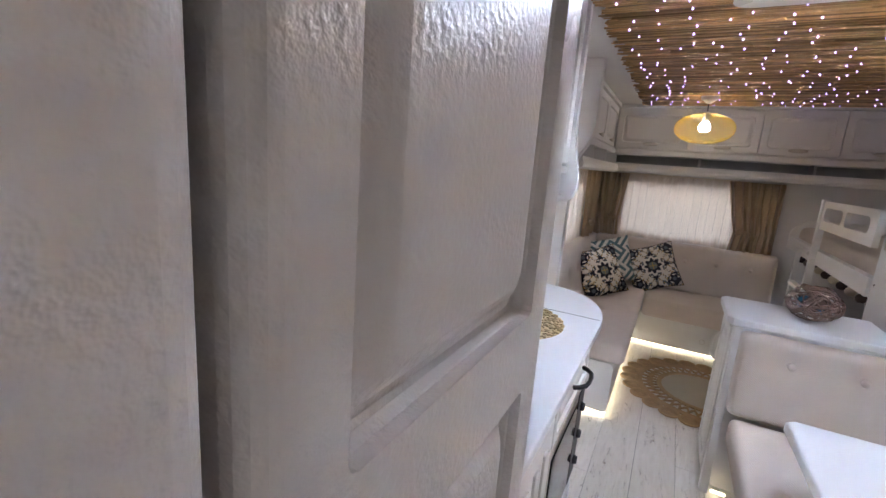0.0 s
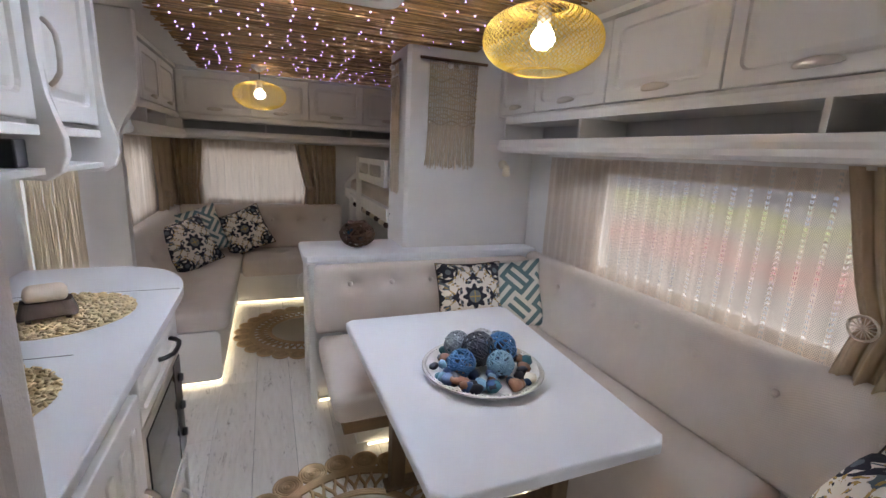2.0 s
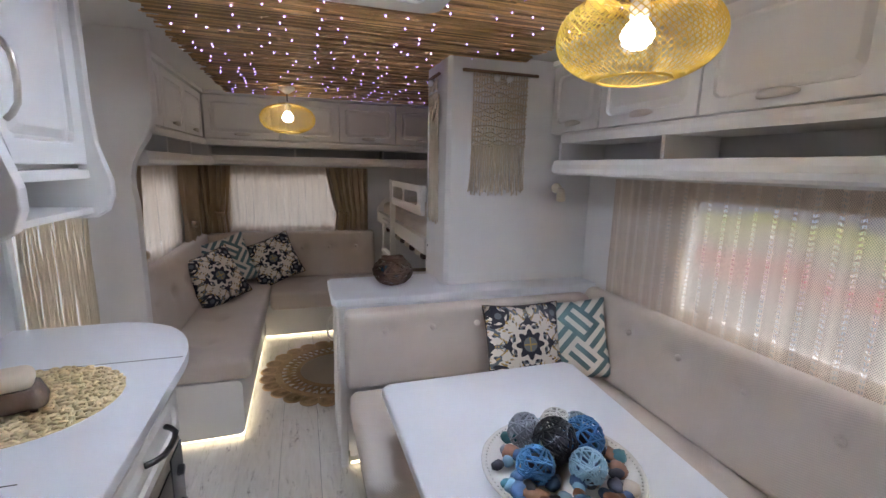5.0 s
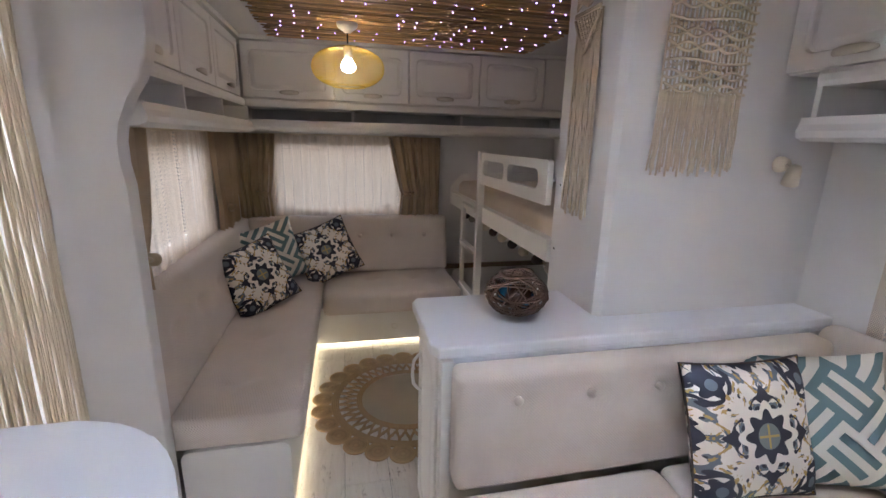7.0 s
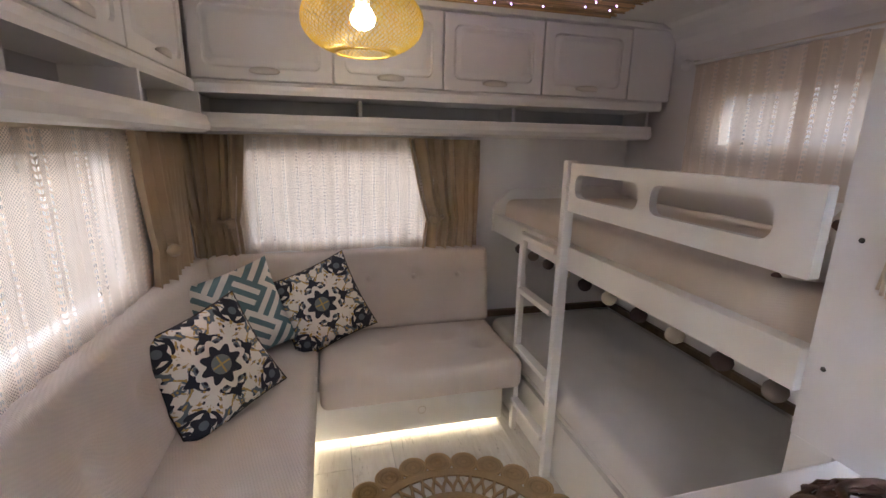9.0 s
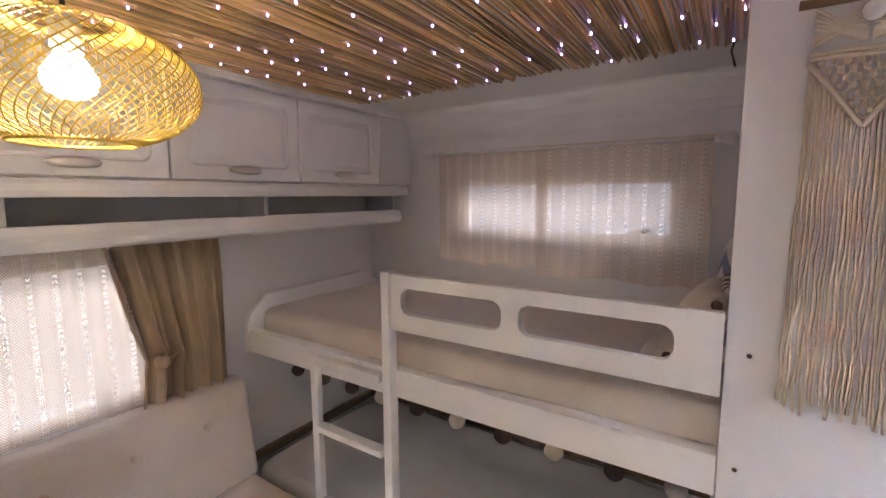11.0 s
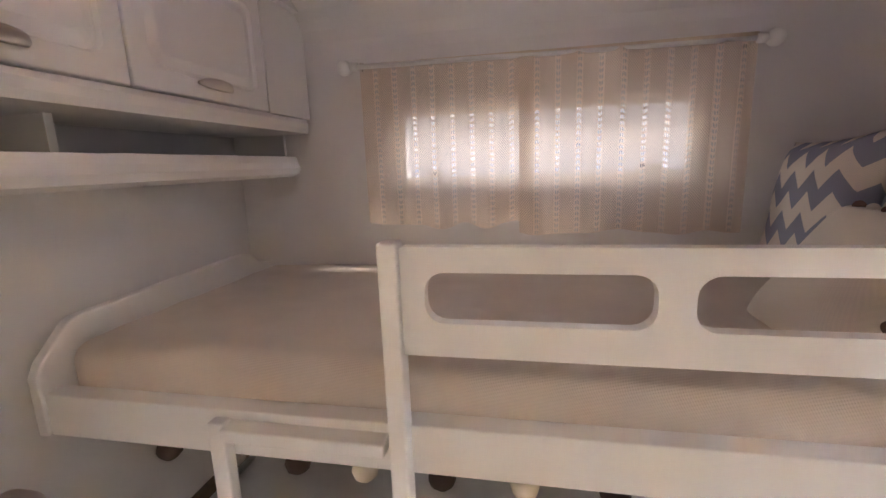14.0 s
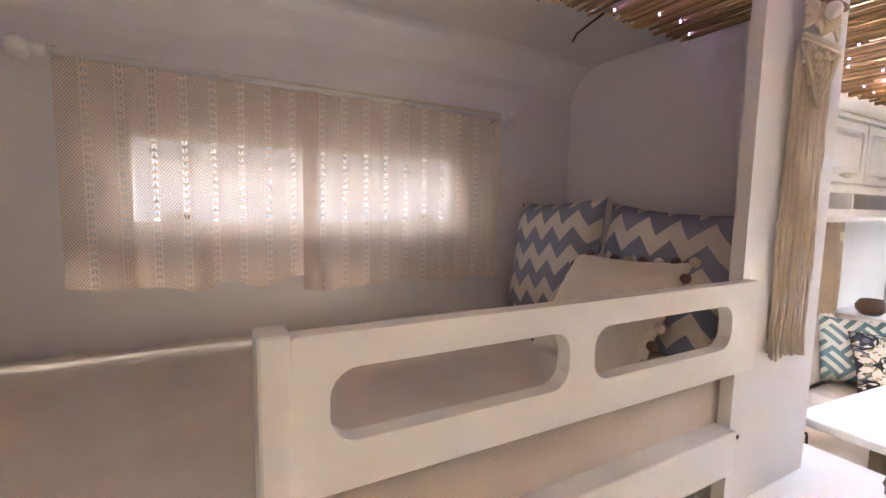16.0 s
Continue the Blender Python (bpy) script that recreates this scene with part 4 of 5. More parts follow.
def dinette():
    s = thing("dinette_bench", "beige tufted U-shaped dinette bench with lit plinth", "bench", pose(0.8, 0.7, 0))
    part("box", cuboid(-0.03, 1.15, 1.27, 1.70, 0.03, 0.27), CAB, s, "white bench box", world=True)
    part("box", cuboid(0.58, 1.15, -0.46, 1.265, 0.03, 0.27), CAB, s, "white bench box", world=True)
    part("box", cuboid(0.30, 0.575, -0.46, -0.16, 0.03, 0.27), CAB, s, "white bench box", world=True)
    part("seat_board", cuboid(-0.13, 0.47, 1.015, 1.69, 0.27, 0.32), RAWWOOD, s, "bare brown edge board", world=True)
    part("seat_board", cuboid(0.49, 1.15, -0.45, 1.66, 0.272, 0.315), RAWWOOD, s, "bare brown edge board", world=True)
    seat_block(s, -0.165, 0.455, 1.0, 1.62, 0.318, 0.445, [(0.0, 1.2), (0.2, 1.3)], "beige seat cushion")
    seat_block(s, 0.46, 1.05, 0.12, 1.62, 0.318, 0.445, [(0.66, 0.42), (0.66, 0.8), (0.66, 1.2)], "beige seat cushion")
    seat_block(s, 0.24, 1.0, -0.43, 0.115, 0.318, 0.445, [(0.45, -0.15)], "beige seat cushion")
    lean = lambda axis, k, f: (lambda p: f(p) + Vector((k * (0.82 - p[2]) if axis == 0 else 0, k * (0.82 - p[2]) if axis == 1 else 0, 0)))
    d1 = [(y, 0.70) for y in (-0.05, 0.22, 0.50, 0.78, 1.06, 1.34)]
    part("backrest", soft_box(1.075, 1.155, -0.40, 1.70, 0.44, 0.825, 0.035, 50, lean(0, -0.22, tufted(0, -1, d1, 0.026, 0.038))), FABRIC, s, "beige tufted side backrest", True, world=True)
    buttons(s, 0, -1, [(1.059, y, z) for y, z in d1])
    d2 = [(x, 0.70) for x in (0.0, 0.22, 0.44, 0.66)]
    part("backrest", soft_box(-0.175, 1.06, 1.615, 1.712, 0.44, 0.7955, 0.026, 40, tufted(1, -1, d2, 0.026, 0.038)), FABRIC, s, "beige tufted end backrest", True, world=True)
    buttons(s, 1, -1, [(x, 1.621, z) for x, z in d2])
    part("backrest", soft_box(0.28, 1.10, -0.475, -0.40, 0.44, 0.815, 0.034, 30, tufted(1, 1, [(0.5, 0.7), (0.8, 0.7)], 0.012, 0.05)), FABRIC, s, "beige padded end backrest", True, world=True)
    led(s, 0.02, 0.56, 1.258, 1.264)
    led(s, 0.568, 0.574, -0.1, 1.25)
    led(s, -0.155, -0.10, 1.70, 1.706)


dinette()
nc = thing("side_cabinet", "white low cabinet behind the end bench", "cabinet", pose(0.7, -0.7, 0))
part("body", cuboid(0.32, 1.155, -1.0, -0.49, 0.0, 0.775), CAB, nc, world=True)
part("top", cuboid(0.29, 1.158, -1.02, -0.478, 0.776, 0.803, bevel=0.006), TOP, nc, world=True)


def dining_table():
    t = thing("dining_table", "white painted dining table with brown wooden legs", "table", pose(0.26, 0.67, 0))
    o = [(-0.085, 0.19), (-0.05, 0.152), (0.53, 0.155), (0.565, 0.185), (0.64, 1.14), (0.615, 1.172), (-0.075, 1.172), (-0.10, 1.15)]
    part("tabletop", prism(o, 2, 0.655, 0.690, 0.008), TOP, t, world=True)
    for y in (0.42, 0.98):
        part("leg", cuboid(0.05, 0.11, y - 0.03, y + 0.03, 0.03, 0.653, bevel=0.004), LEGWOOD, t, world=True)
        part("leg", cuboid(0.40, 0.46, y - 0.03, y + 0.03, 0.03, 0.653, bevel=0.004), LEGWOOD, t, world=True)
        part("foot", cuboid(0.03, 0.48, y - 0.035, y + 0.035, 0.014, 0.03, bevel=0.004), LEGWOOD, t, world=True)
    part("stretcher", cuboid(0.235, 0.275, 0.45, 0.95, 0.30, 0.36, bevel=0.004), LEGWOOD, t, world=True)
    for y in (0.42, 0.98):
        part("rail", cuboid(0.11, 0.40, y - 0.018, y + 0.018, 0.30, 0.36, bevel=0.003), LEGWOOD, t, world=True)


dining_table()


# ---- bunk bed ----
def bunk_bed():
    b = thing("bunk_bed", "white wooden bunk bed with slotted guard rail and ladder", "bunk bed", pose(0.73, 3.0, 0))
    part("side_board", cuboid(0.325, 0.3685, 2.197, 3.81, 0.922, 1.012, bevel=0.003), BED, b, world=True)
    part("bed_base", cuboid(0.369, 1.155, 1.874, 3.81, 0.925, 0.945), BED, b, world=True)
    end = [(0.32, 0.922), (0.32, 1.045), (0.335, 1.075), (0.40, 1.138), (0.42, 1.146), (0.99, 1.160), (1.03, 1.152), (1.07, 1.11), (1.157, 1.10), (1.157, 0.922)]
    part("end_board", prism(end, 1, 3.811, 3.838, 0.005), BED, b, world=True)
    g = slotted_board(rounded(2.20, 3.045, 1.147, 1.318, 0.004, 2), [rounded(2.68, 3.008, 1.200, 1.280, 0.030), rounded(2.285, 2.632, 1.200, 1.280, 0.030)], 0, 0.306, 0.330)
    part("guard_rail", g, BED, b, world=True)
    part("post", cuboid(0.294, 0.334, 3.046, 3.077, 0.0, 1.326, bevel=0.004), BED, b, world=True)
    part("stile", cuboid(0.298, 0.324, 3.385, 3.418, 0.0, 1.0, bevel=0.004), BED, b, world=True)
    for z in (0.985, 0.735, 0.45, 0.17):
        part("rung", cuboid(0.285, 0.324, 3.0825, 3.3845, z - 0.012, z + 0.012, bevel=0.004), BED, b, world=True)
    part("lower_box", cuboid(0.35, 1.15, 2.197, 3.86, 0.0, 0.26), CAB, b, world=True)


bunk_bed()


def soften(p):
    p = Vector(p)
    p.z += (0.008 * noise.noise(p * 4) + 0.004 * noise.noise(Vector((p.x * 14, p.y * 6, 3)))) * (1 if p.z > 1.05 or 0.36 < p.z < 0.5 else 0)
    return p


def mattress(x0, x1, y0, y1, z0, z1, mt, label):
    q = thing("mattress", label, "mattress", pose((x0 + x1) / 2, (y0 + y1) / 2, z0))
    part("cover", soft_box(x0, x1, y0, y1, z0, z1, 0.045, 40, soften), mt, q, "", True, world=True)
    edge = [(x, y, z0 + 0.05) for x, y in rounded(x0, x1, y0, y1, 0.03, 3)]
    part("piping", tube_of(edge, 0.003, 5, True), mt, q, "sewn lower seam", True, world=True)


mattress(0.370, 1.15, 1.876, 3.808, 0.946, 1.098, PLAINBEIGE, "beige covered mattress on the upper bunk")
mattress(0.345, 1.12, 2.20, 3.85, 0.262, 0.415, GREYCLOTH, "pale grey mattress on the lower bunk")
solo("baseboard", boxes([(1.135, 1.158, 2.2, 3.89, 0.40, 0.435), (0.30, 1.134, 3.872, 3.897, 0.40, 0.435)]), LEGWOOD, "brown wooden edging strip above the lower bunk", "baseboard", S)


def garland():
    g = thing("pompom_garland", "garland of dark and cream felt balls under the bunk", "garland", pose(0.385, 2.9, 0.87))
    ys = [3.595, 3.445, 3.30, 3.16, 3.01, 2.86, 2.708, 2.559, 2.405, 2.27]
    dark, pale, mid = tint("dark_brown_felt", (0.07, 0.045, 0.04), 0.95), tint("cream_felt", (0.7, 0.62, 0.5), 0.95), tint("taupe_felt", (0.3, 0.25, 0.22), 0.95)
    tones = (dark, mid, dark, pale, dark, pale, dark, pale, dark, mid)
    for y, mt in zip(ys, tones):
        part("felt_ball", ball(bmesh.new(), (0.385, y, 0.872), 0.026, 0.95, 12, 0.05), mt, g, "", True, world=True)
    part("cord", tube_of([(0.385, y, 0.898 + 0.02 * (i % 2)) for i, y in enumerate([3.80, 3.62, 3.52, 3.3, 3.08, 2.86, 2.64, 2.405, 2.27, 2.21])], 0.0015, 4), CORD, g, "thin cord", world=True)


garland()


# ---- curtains ----
def cloth(name, width, z0, z1, span, waves, amp, parent, mt, nx=120, nz=24, hem=0.0, seed=1, label="", stretch=1.35, sharp=1.0):
    """Hanging cloth in local x and z, folds along local y; span(v) gives its left and right end at height v (0 bottom, 1 top)."""
    bm = bmesh.new()
    uv = bm.loops.layers.uv.new("cloth")
    rows = []
    for j in range(nz + 1):
        v = j / nz
        a, b = span(v)
        row = []
        for i in range(nx + 1):
            u = i / nx
            s = 2.0 * noise.noise(Vector((u * 3.1, seed, 0.3)))
            ph = 2 * math.pi * (waves * u + 0.35 * s + 0.08 * noise.noise(Vector((u * 5, v * 2.2, seed))))
            squeeze = (b - a) / width
            y = -amp * (0.6 + 0.5 * noise.noise(Vector((u * 4, seed + 7, v)))) * (math.copysign(abs(math.sin(ph)) ** sharp, math.sin(ph)) + 0.3 * math.sin(2.3 * ph + 1)) * (0.8 + 0.2 * v) * (1.25 - 0.35 * squeeze)
            low = hem * noise.noise(Vector((u * 6, seed * 3.3, 0))) if hem else 0
            row.append((bm.verts.new((a + (b - a) * u, y, z0 + low * (1 - v) + (z1 - z0) * v)), (u * width * stretch, v * (z1 - z0))))
        rows.append(row)
    for r0, r1 in zip(rows, rows[1:]):
        for i in range(nx):
            q = (r0[i], r0[i + 1], r1[i + 1], r1[i])
            f = bm.faces.new([k[0] for k in q])
            for lp, k in zip(f.loops, q):
                lp[uv].uv = k[1]
    return part(name, bm, mt, parent, label, True)


def lace(m, width, z0, z1, waves, seed, label, hem=0.02, amp=0.012):
    c = thing("lace_curtain", label, "curtain", m)
    cloth("panel", width, z0, z1, lambda v: (0, width), waves, amp, c, LACE, int(width * 130), 14, hem, seed)
    part("heading_band", cuboid(0, width, -0.004, 0.004, z1 - 0.004, z1 + 0.008, bevel=0.002), CORD, c, "gathered cord heading")
    return c


def drape(m, top, tie, bottom, z0, z1, tie_z, waves, seed, label, disc=True, side=0):
    """A gathered drape; top, tie and bottom are its ends in local x at three heights."""
    d = thing("drape", label, "curtain", m, "brown drapes")
    t = (tie_z - z0) / (z1 - z0)

    def span(v):
        if v > t:
            k = ((v - t) / (1 - t))
            k = k ** 0.75
            return tuple(a + (b - a) * k for a, b in zip(tie, top))
        k = ((t - v) / t) ** 0.6
        return tuple(a + (b - a) * k for a, b in zip(tie, bottom))
    w = top[1] - top[0]
    cloth("cloth", w, z0, z1, span, waves, 0.042, d, DRAPE, int(60 + w * 260), 40, 0.004, seed, sharp=0.6)
    x = tie[0] if side == 0 else tie[1] if side == 1 else sum(tie) / 2
    x += 0.03 if side == 0 else -0.03 if side == 1 else 0
    if disc:
        o = (x, -0.052, tie_z)
        p = part("tieback", tube_of([(x + 0.033 * math.cos(2 * math.pi * k / 24), -0.054, tie_z + 0.033 * math.sin(2 * math.pi * k / 24)) for k in range(24)], 0.004, 6, True), CORD, d, "pale openwork tieback disc", True)
        bm = bmesh.new()
        for k in range(8):
            a = math.pi * k / 8
            tube(bm, [(x - 0.03 * math.cos(a), -0.053, tie_z - 0.03 * math.sin(a)), (x + 0.03 * math.cos(a), -0.053, tie_z + 0.03 * math.sin(a))], 0.0018, 4)
        part("spokes", bm, CORD, p)
    else:
        o = (x, -0.035, tie_z)
        knot = part("tieback", ball(bmesh.new(), (x, -0.052, tie_z), 0.026, 0.9, 12, 0.35), DRAPE, d, "knotted cloth tieback", True)
        for k in ((1,) if side == 0 else (-1,) if side == 1 else (-1, 1)):
            part("band", tube_of([(x + k * 0.012, -0.055, tie_z), (x + k * 0.035, -0.050, tie_z + 0.006), (x + k * 0.052, -0.030, tie_z + 0.010), (x + k * 0.056, 0.0, tie_z + 0.012)], 0.009, 7), DRAPE, knot, "", True)
    return d


RIGHT_TURN, LEFT_TURN = -90, 90
lace(pose(1.132, 1.60, 0, 0, 0, RIGHT_TURN), 1.55, 0.805, 1.395, 9, 3, "cream crochet lace curtain over the dinette window")
drape(pose(1.108, 0.20, 0, 0, 0, RIGHT_TURN), (0.0, 0.66), (0.12, 0.66), (0.06, 0.66), 0.75, 1.398, 0.985, 11, 4, "brown gathered drape tied back with a disc")
lace(pose(-0.97, 3.865, 0), 0.97, 0.835, 1.395, 11, 5, "cream crochet lace curtain over the end window")
drape(pose(0, 3.84, 0), (-1.19, -0.895), (-1.16, -0.945), (-1.15, -0.93), 0.82, 1.398, 1.00, 5, 6, "brown drape tied back in the sofa corner", False, 1)
drape(pose(0, 3.84, 0), (-0.14, 0.235), (-0.045, 0.235), (-0.07, 0.235), 0.82, 1.398, 0.995, 6, 7, "brown drape tied back beside the bunk", False, 0)
lace(pose(-1.175, 2.30, 0, 0, 0, LEFT_TURN), 1.10, 0.80, 1.395, 12, 8, "cream crochet lace curtain over the sofa side window")
drape(pose(-1.15, 2.07, 0, 0, 0, LEFT_TURN), (0.01, 0.40), (0.01, 0.25), (0.01, 0.32), 0.80, 1.398, 0.96, 6, 9, "brown drape tied back beside the partition", False, 1)
drape(pose(-1.15, 3.30, 0, 0, 0, LEFT_TURN), (0.0, 0.48), (0.08, 0.48), (0.05, 0.48), 0.82, 1.398, 0.97, 7, 10, "brown drape hanging in the sofa corner", False, 0)
lace(pose(1.088, 3.385, 0, 0, 0, RIGHT_TURN), 0.54, 1.235, 1.748, 3, 11, "cream crochet lace valance over the bunk window", 0.03, 0.008)
lace(pose(1.080, 2.885, 0, 0, 0, RIGHT_TURN), 0.63, 1.218, 1.745, 4, 14, "longer cream crochet lace valance over the bunk window", 0.03, 0.008)


def curtain_rod():
    r = thing("curtain_rod", "white curtain rod with ball ends above the bunk", "curtain rod", pose(1.08, 2.83, 1.745))
    part("rod", tube_of([(1.082, 2.215, 1.738), (1.082, 3.43, 1.748)], 0.008, 8), WHITEPLASTIC, r, "", True, world=True)
    for y, z, k in ((2.215, 1.736, 1), (3.432, 1.747, -1)):
        part("finial", ball(bmesh.new(), (1.08, y, z), 0.024, 1.0, 14), WHITEPLASTIC, r, "white ball finial", True, world=True)
        part("collar", turned([(0.0, 0.0), (0.013, 0.0), (0.013, 0.03), (0.0, 0.03)], 12, (1.081, y + k * 0.03 - 0.015, z + 0.001), "y"), WHITEPLASTIC, r, "", True, world=True)
        part("bracket", cuboid(1.080, 1.16, y - 0.003 + k * 0.055, y + 0.003 + k * 0.055, z - 0.014, z + 0.013), STEEL, r, "metal bracket", world=True)


curtain_rod()
solo("curtain_rail", boxes([(1.11, 1.125, -0.47, 1.62, 1.388, 1.401)]), WHITEPLASTIC, "white curtain rail under the dinette shelf", "curtain rail")


def string_curtain():
    c = thing("string_curtain", "cream string curtain hanging in the entrance", "curtain", pose(-1.19, 1.725, 1.79))
    rng = random.Random(3)
    shapes = []
    for k in range(4):
        pts = [(0.002 * math.sin(j * 0.9 + k) + 0.003 * noise.noise(Vector((j * 0.4, k, 0))), 0.003 * math.sin(j * 0.7 + 2 * k), -1.72 * j / 26) for j in range(27)]
        shapes.append(finish("string", tube(bmesh.new(), pts, 0.0043, 4), STRING, True))
    for i in range(62):
        ob = new("string", shapes[i % 4])
        ob.parent = c
        ob.location = (rng.uniform(-0.006, 0.006), -0.235 + 0.47 * i / 61, 0)
    part("rail", cuboid(-0.008, 0.008, -0.25, 0.25, -0.005, 0.012, bevel=0.003), WHITEPLASTIC, c, "white rail")


string_curtain()


# ---- pendant lamps ----
def pendant(m, top_z, label):
    """Local origin at the bulb; the woven wire shade hangs round it."""
    p = thing("pendant_lamp", label, "pendant lamp", m, "gold wire pendants")
    R, lo, hi = 0.181, -0.108, 0.092

    def at(v, a):
        t = -1 + 2 * v
        r = R * (max(0.0, 1 - abs(t) ** 2.2)) ** 0.5
        r = max(r, 0.075 if t < 0 else 0.045)
        return (r * math.cos(a), r * math.sin(a), lo + (hi - lo) * v)
    n, steps = 64, 20
    for s in (1, -1):
        me = finish("wire", tube_of([at(0.055 + 0.91 * j / steps, s * 1.15 * j / steps) for j in range(steps + 1)], 0.0011, 4), GOLD, True)
        for k in range(n):
            ob = new("wire", me)
            ob.parent = p
            ob.rotation_euler = (0, 0, 2 * math.pi * k / n)
    rim = bmesh.new()
    tube(rim, [at(0.05, 2 * math.pi * k / 40) for k in range(40)], 0.003, 6, True)
    part("bottom_ring", rim, GOLD, p, "gold rim", True)
    rim = bmesh.new()
    tube(rim, [at(0.97, 2 * math.pi * k / 30) for k in range(30)], 0.003, 6, True)
    part("top_ring", rim, GOLD, p, "gold rim", True)
    part("bulb", turned([(0.0, -0.031), (0.018, -0.028), (0.031, -0.018), (0.037, -0.003), (0.035, 0.010), (0.026, 0.023), (0.017, 0.037)], 24), BULB, p, "lit frosted bulb", True)
    part("socket", turned([(0.017, 0.036), (0.021, 0.04), (0.021, 0.085), (0.012, 0.1), (0.004, 0.104)], 16), WHITEPLASTIC, p, "white socket", True)
    part("cord", tube_of([(0, 0, 0.1), (0, 0, top_z - 0.02)], 0.004, 6), BLACK, p, "dark cord", True)
    part("ceiling_rose", turned([(0.0, top_z - 0.045), (0.014, top_z - 0.045), (0.05, top_z - 0.018), (0.052, top_z)], 20), WHITEPLASTIC, p, "white ceiling rose", True)
    for k in range(3):
        a = 2 * math.pi * k / 3
        part("spider_arm", tube_of([(0.02 * math.cos(a), 0.02 * math.sin(a), 0.09), (0.048 * math.cos(a), 0.048 * math.sin(a), 0.092)], 0.002, 4), GOLD, p)


pendant(pose(-0.41, 3.083, 1.735), ZC - 0.02 - 1.735, "gold wire pendant lamp above the sofa rug")
pendant(pose(0.418, 0.695, 1.733), ZC - 0.02 - 1.733, "gold wire pendant lamp above the dining table")


# ---- macrame ----
def lattice(bm, w, knots):
    """Crossing leaves of cord, a bar, and an open net that runs down to a point."""
    for c in (-w / 4, w / 4):
        for s in (1, -1):
            for k in range(5):
                o = 0.008 * k
                tube(bm, [(c - s * (w / 4 - 0.004), -0.022, -0.012 - o), (c - s * 0.01, -0.027, -0.032 - o * 0.6), (c + s * (w / 4 - 0.004), -0.022, -0.055 - o * 0.5)], 0.0032, 5)
    for z in (-0.084, -0.092):
        tube(bm, [(-w / 2, -0.024, z), (0, -0.026, z - 0.002), (w / 2, -0.024, z)], 0.0042, 5)
    step, deep = w / 9, knots - 0.09
    for i in range(10):
        x = -w / 2 + i * step
        reach = deep * (1 - abs(2 * x / w))
        for j in range(int(reach / 0.014) + 1):
            xx = x + (step / 2 if j % 2 else 0)
            z = -0.10 - 0.014 * j
            if abs(xx) < w / 2:
                ball(bm, (xx, -0.023, z), 0.0052, 1.1, 6)
                for s in (1, -1):
                    tube(bm, [(xx, -0.021, z), (xx + s * step / 2, -0.021, z - 0.014)], 0.0024, 4)
    for s in (1, -1):
        tube(bm, [(s * w / 2, -0.024, -0.10), (s * w / 4, -0.027, -0.10 - deep / 2), (0, -0.025, -0.10 - deep)], 0.0048, 5)


def macrame(m, w, h, knots, label, rod=0.0):
    """Local x across, z down from the rod, -y to the room."""
    g = thing("macrame_hanging", label, "wall hanging", m, "macrame hangings")
    rng = random.Random(int(w * 1000))
    rw = w * 0.5 + rod
    part("dowel", tube_of([(-rw, -0.02, 0), (rw, -0.02, 0)], 0.008, 8), DOWEL, g, "brown wooden dowel", True)
    bm, n = bmesh.new(), int(w / 0.0068)
    for i in range(n):
        x = -w / 2 + w * (i + 0.5) / n
        end = -h + rng.uniform(-0.022, 0.01)
        pts = []
        top = -0.085 - (knots - 0.085) * (1 - abs(2 * x / w)) if w < 0.2 else -knots if i % 2 else 0.0
        for j in range(13):
            z = top + (end - top) * j / 12
            low = max(0.0, (-z - knots) / (h - knots))
            pts.append((x * (1 + 0.08 * low) + rng.uniform(-0.0018, 0.0018) * (1 + low), -0.014 + rng.uniform(-0.002, 0.002) - 0.004 * low * math.sin(i * 1.7), z))
        tube(bm, pts, 0.0031, 4)
    part("fringe", bm, CORD, g, "hanging cotton cords", True)
    bm = bmesh.new()
    if w < 0.2:
        lattice(bm, w, knots)
    rows = max(2, int(knots / 0.036)) if w > 0.2 else 0
    for r in range(rows):
        z = -0.03 - r * (knots - 0.04) / max(1, rows - 1)
        kind = r % 3
        for s in ((0,) if kind == 0 else (1, -1)):
            pts = []
            for j in range(25):
                u = j / 24
                dz = 0.006 * math.sin(u * 7 + r) if kind == 0 else s * 0.012 * math.sin(u * 2 * math.pi * (1 if w < 0.2 else 2) + r)
                pts.append((-w / 2 + w * u, -0.0235, z + dz))
            tube(bm, pts, 0.0046, 5)
        if kind == 0:
            for j in range(int(w / 0.019)):
                ball(bm, (-w / 2 + 0.01 + j * 0.019, -0.024, z - 0.014 + 0.006 * math.sin(j * 0.5 + r)), 0.0062, 1.0, 6)
    part("knotwork", bm, CORD, g, "raised knotted cords", True)
    for x in ((-0.03, 0.035) if w > 0.2 else (0.0,)):
        part("bead", ball(bmesh.new(), (x, -0.036, -0.03), 0.016, 1.0, 12), WHITEPLASTIC, g, "white bead", True)


macrame(pose(0.60, 1.845, 1.875), 0.285, 0.565, 0.34, "cream macrame hanging on the front of the partition", 0.055)
macrame(pose(0.34, 2.03, 1.87, 0, 0, -90), 0.15, 0.715, 0.20, "narrow cream macrame hanging on the partition side", 0.02)


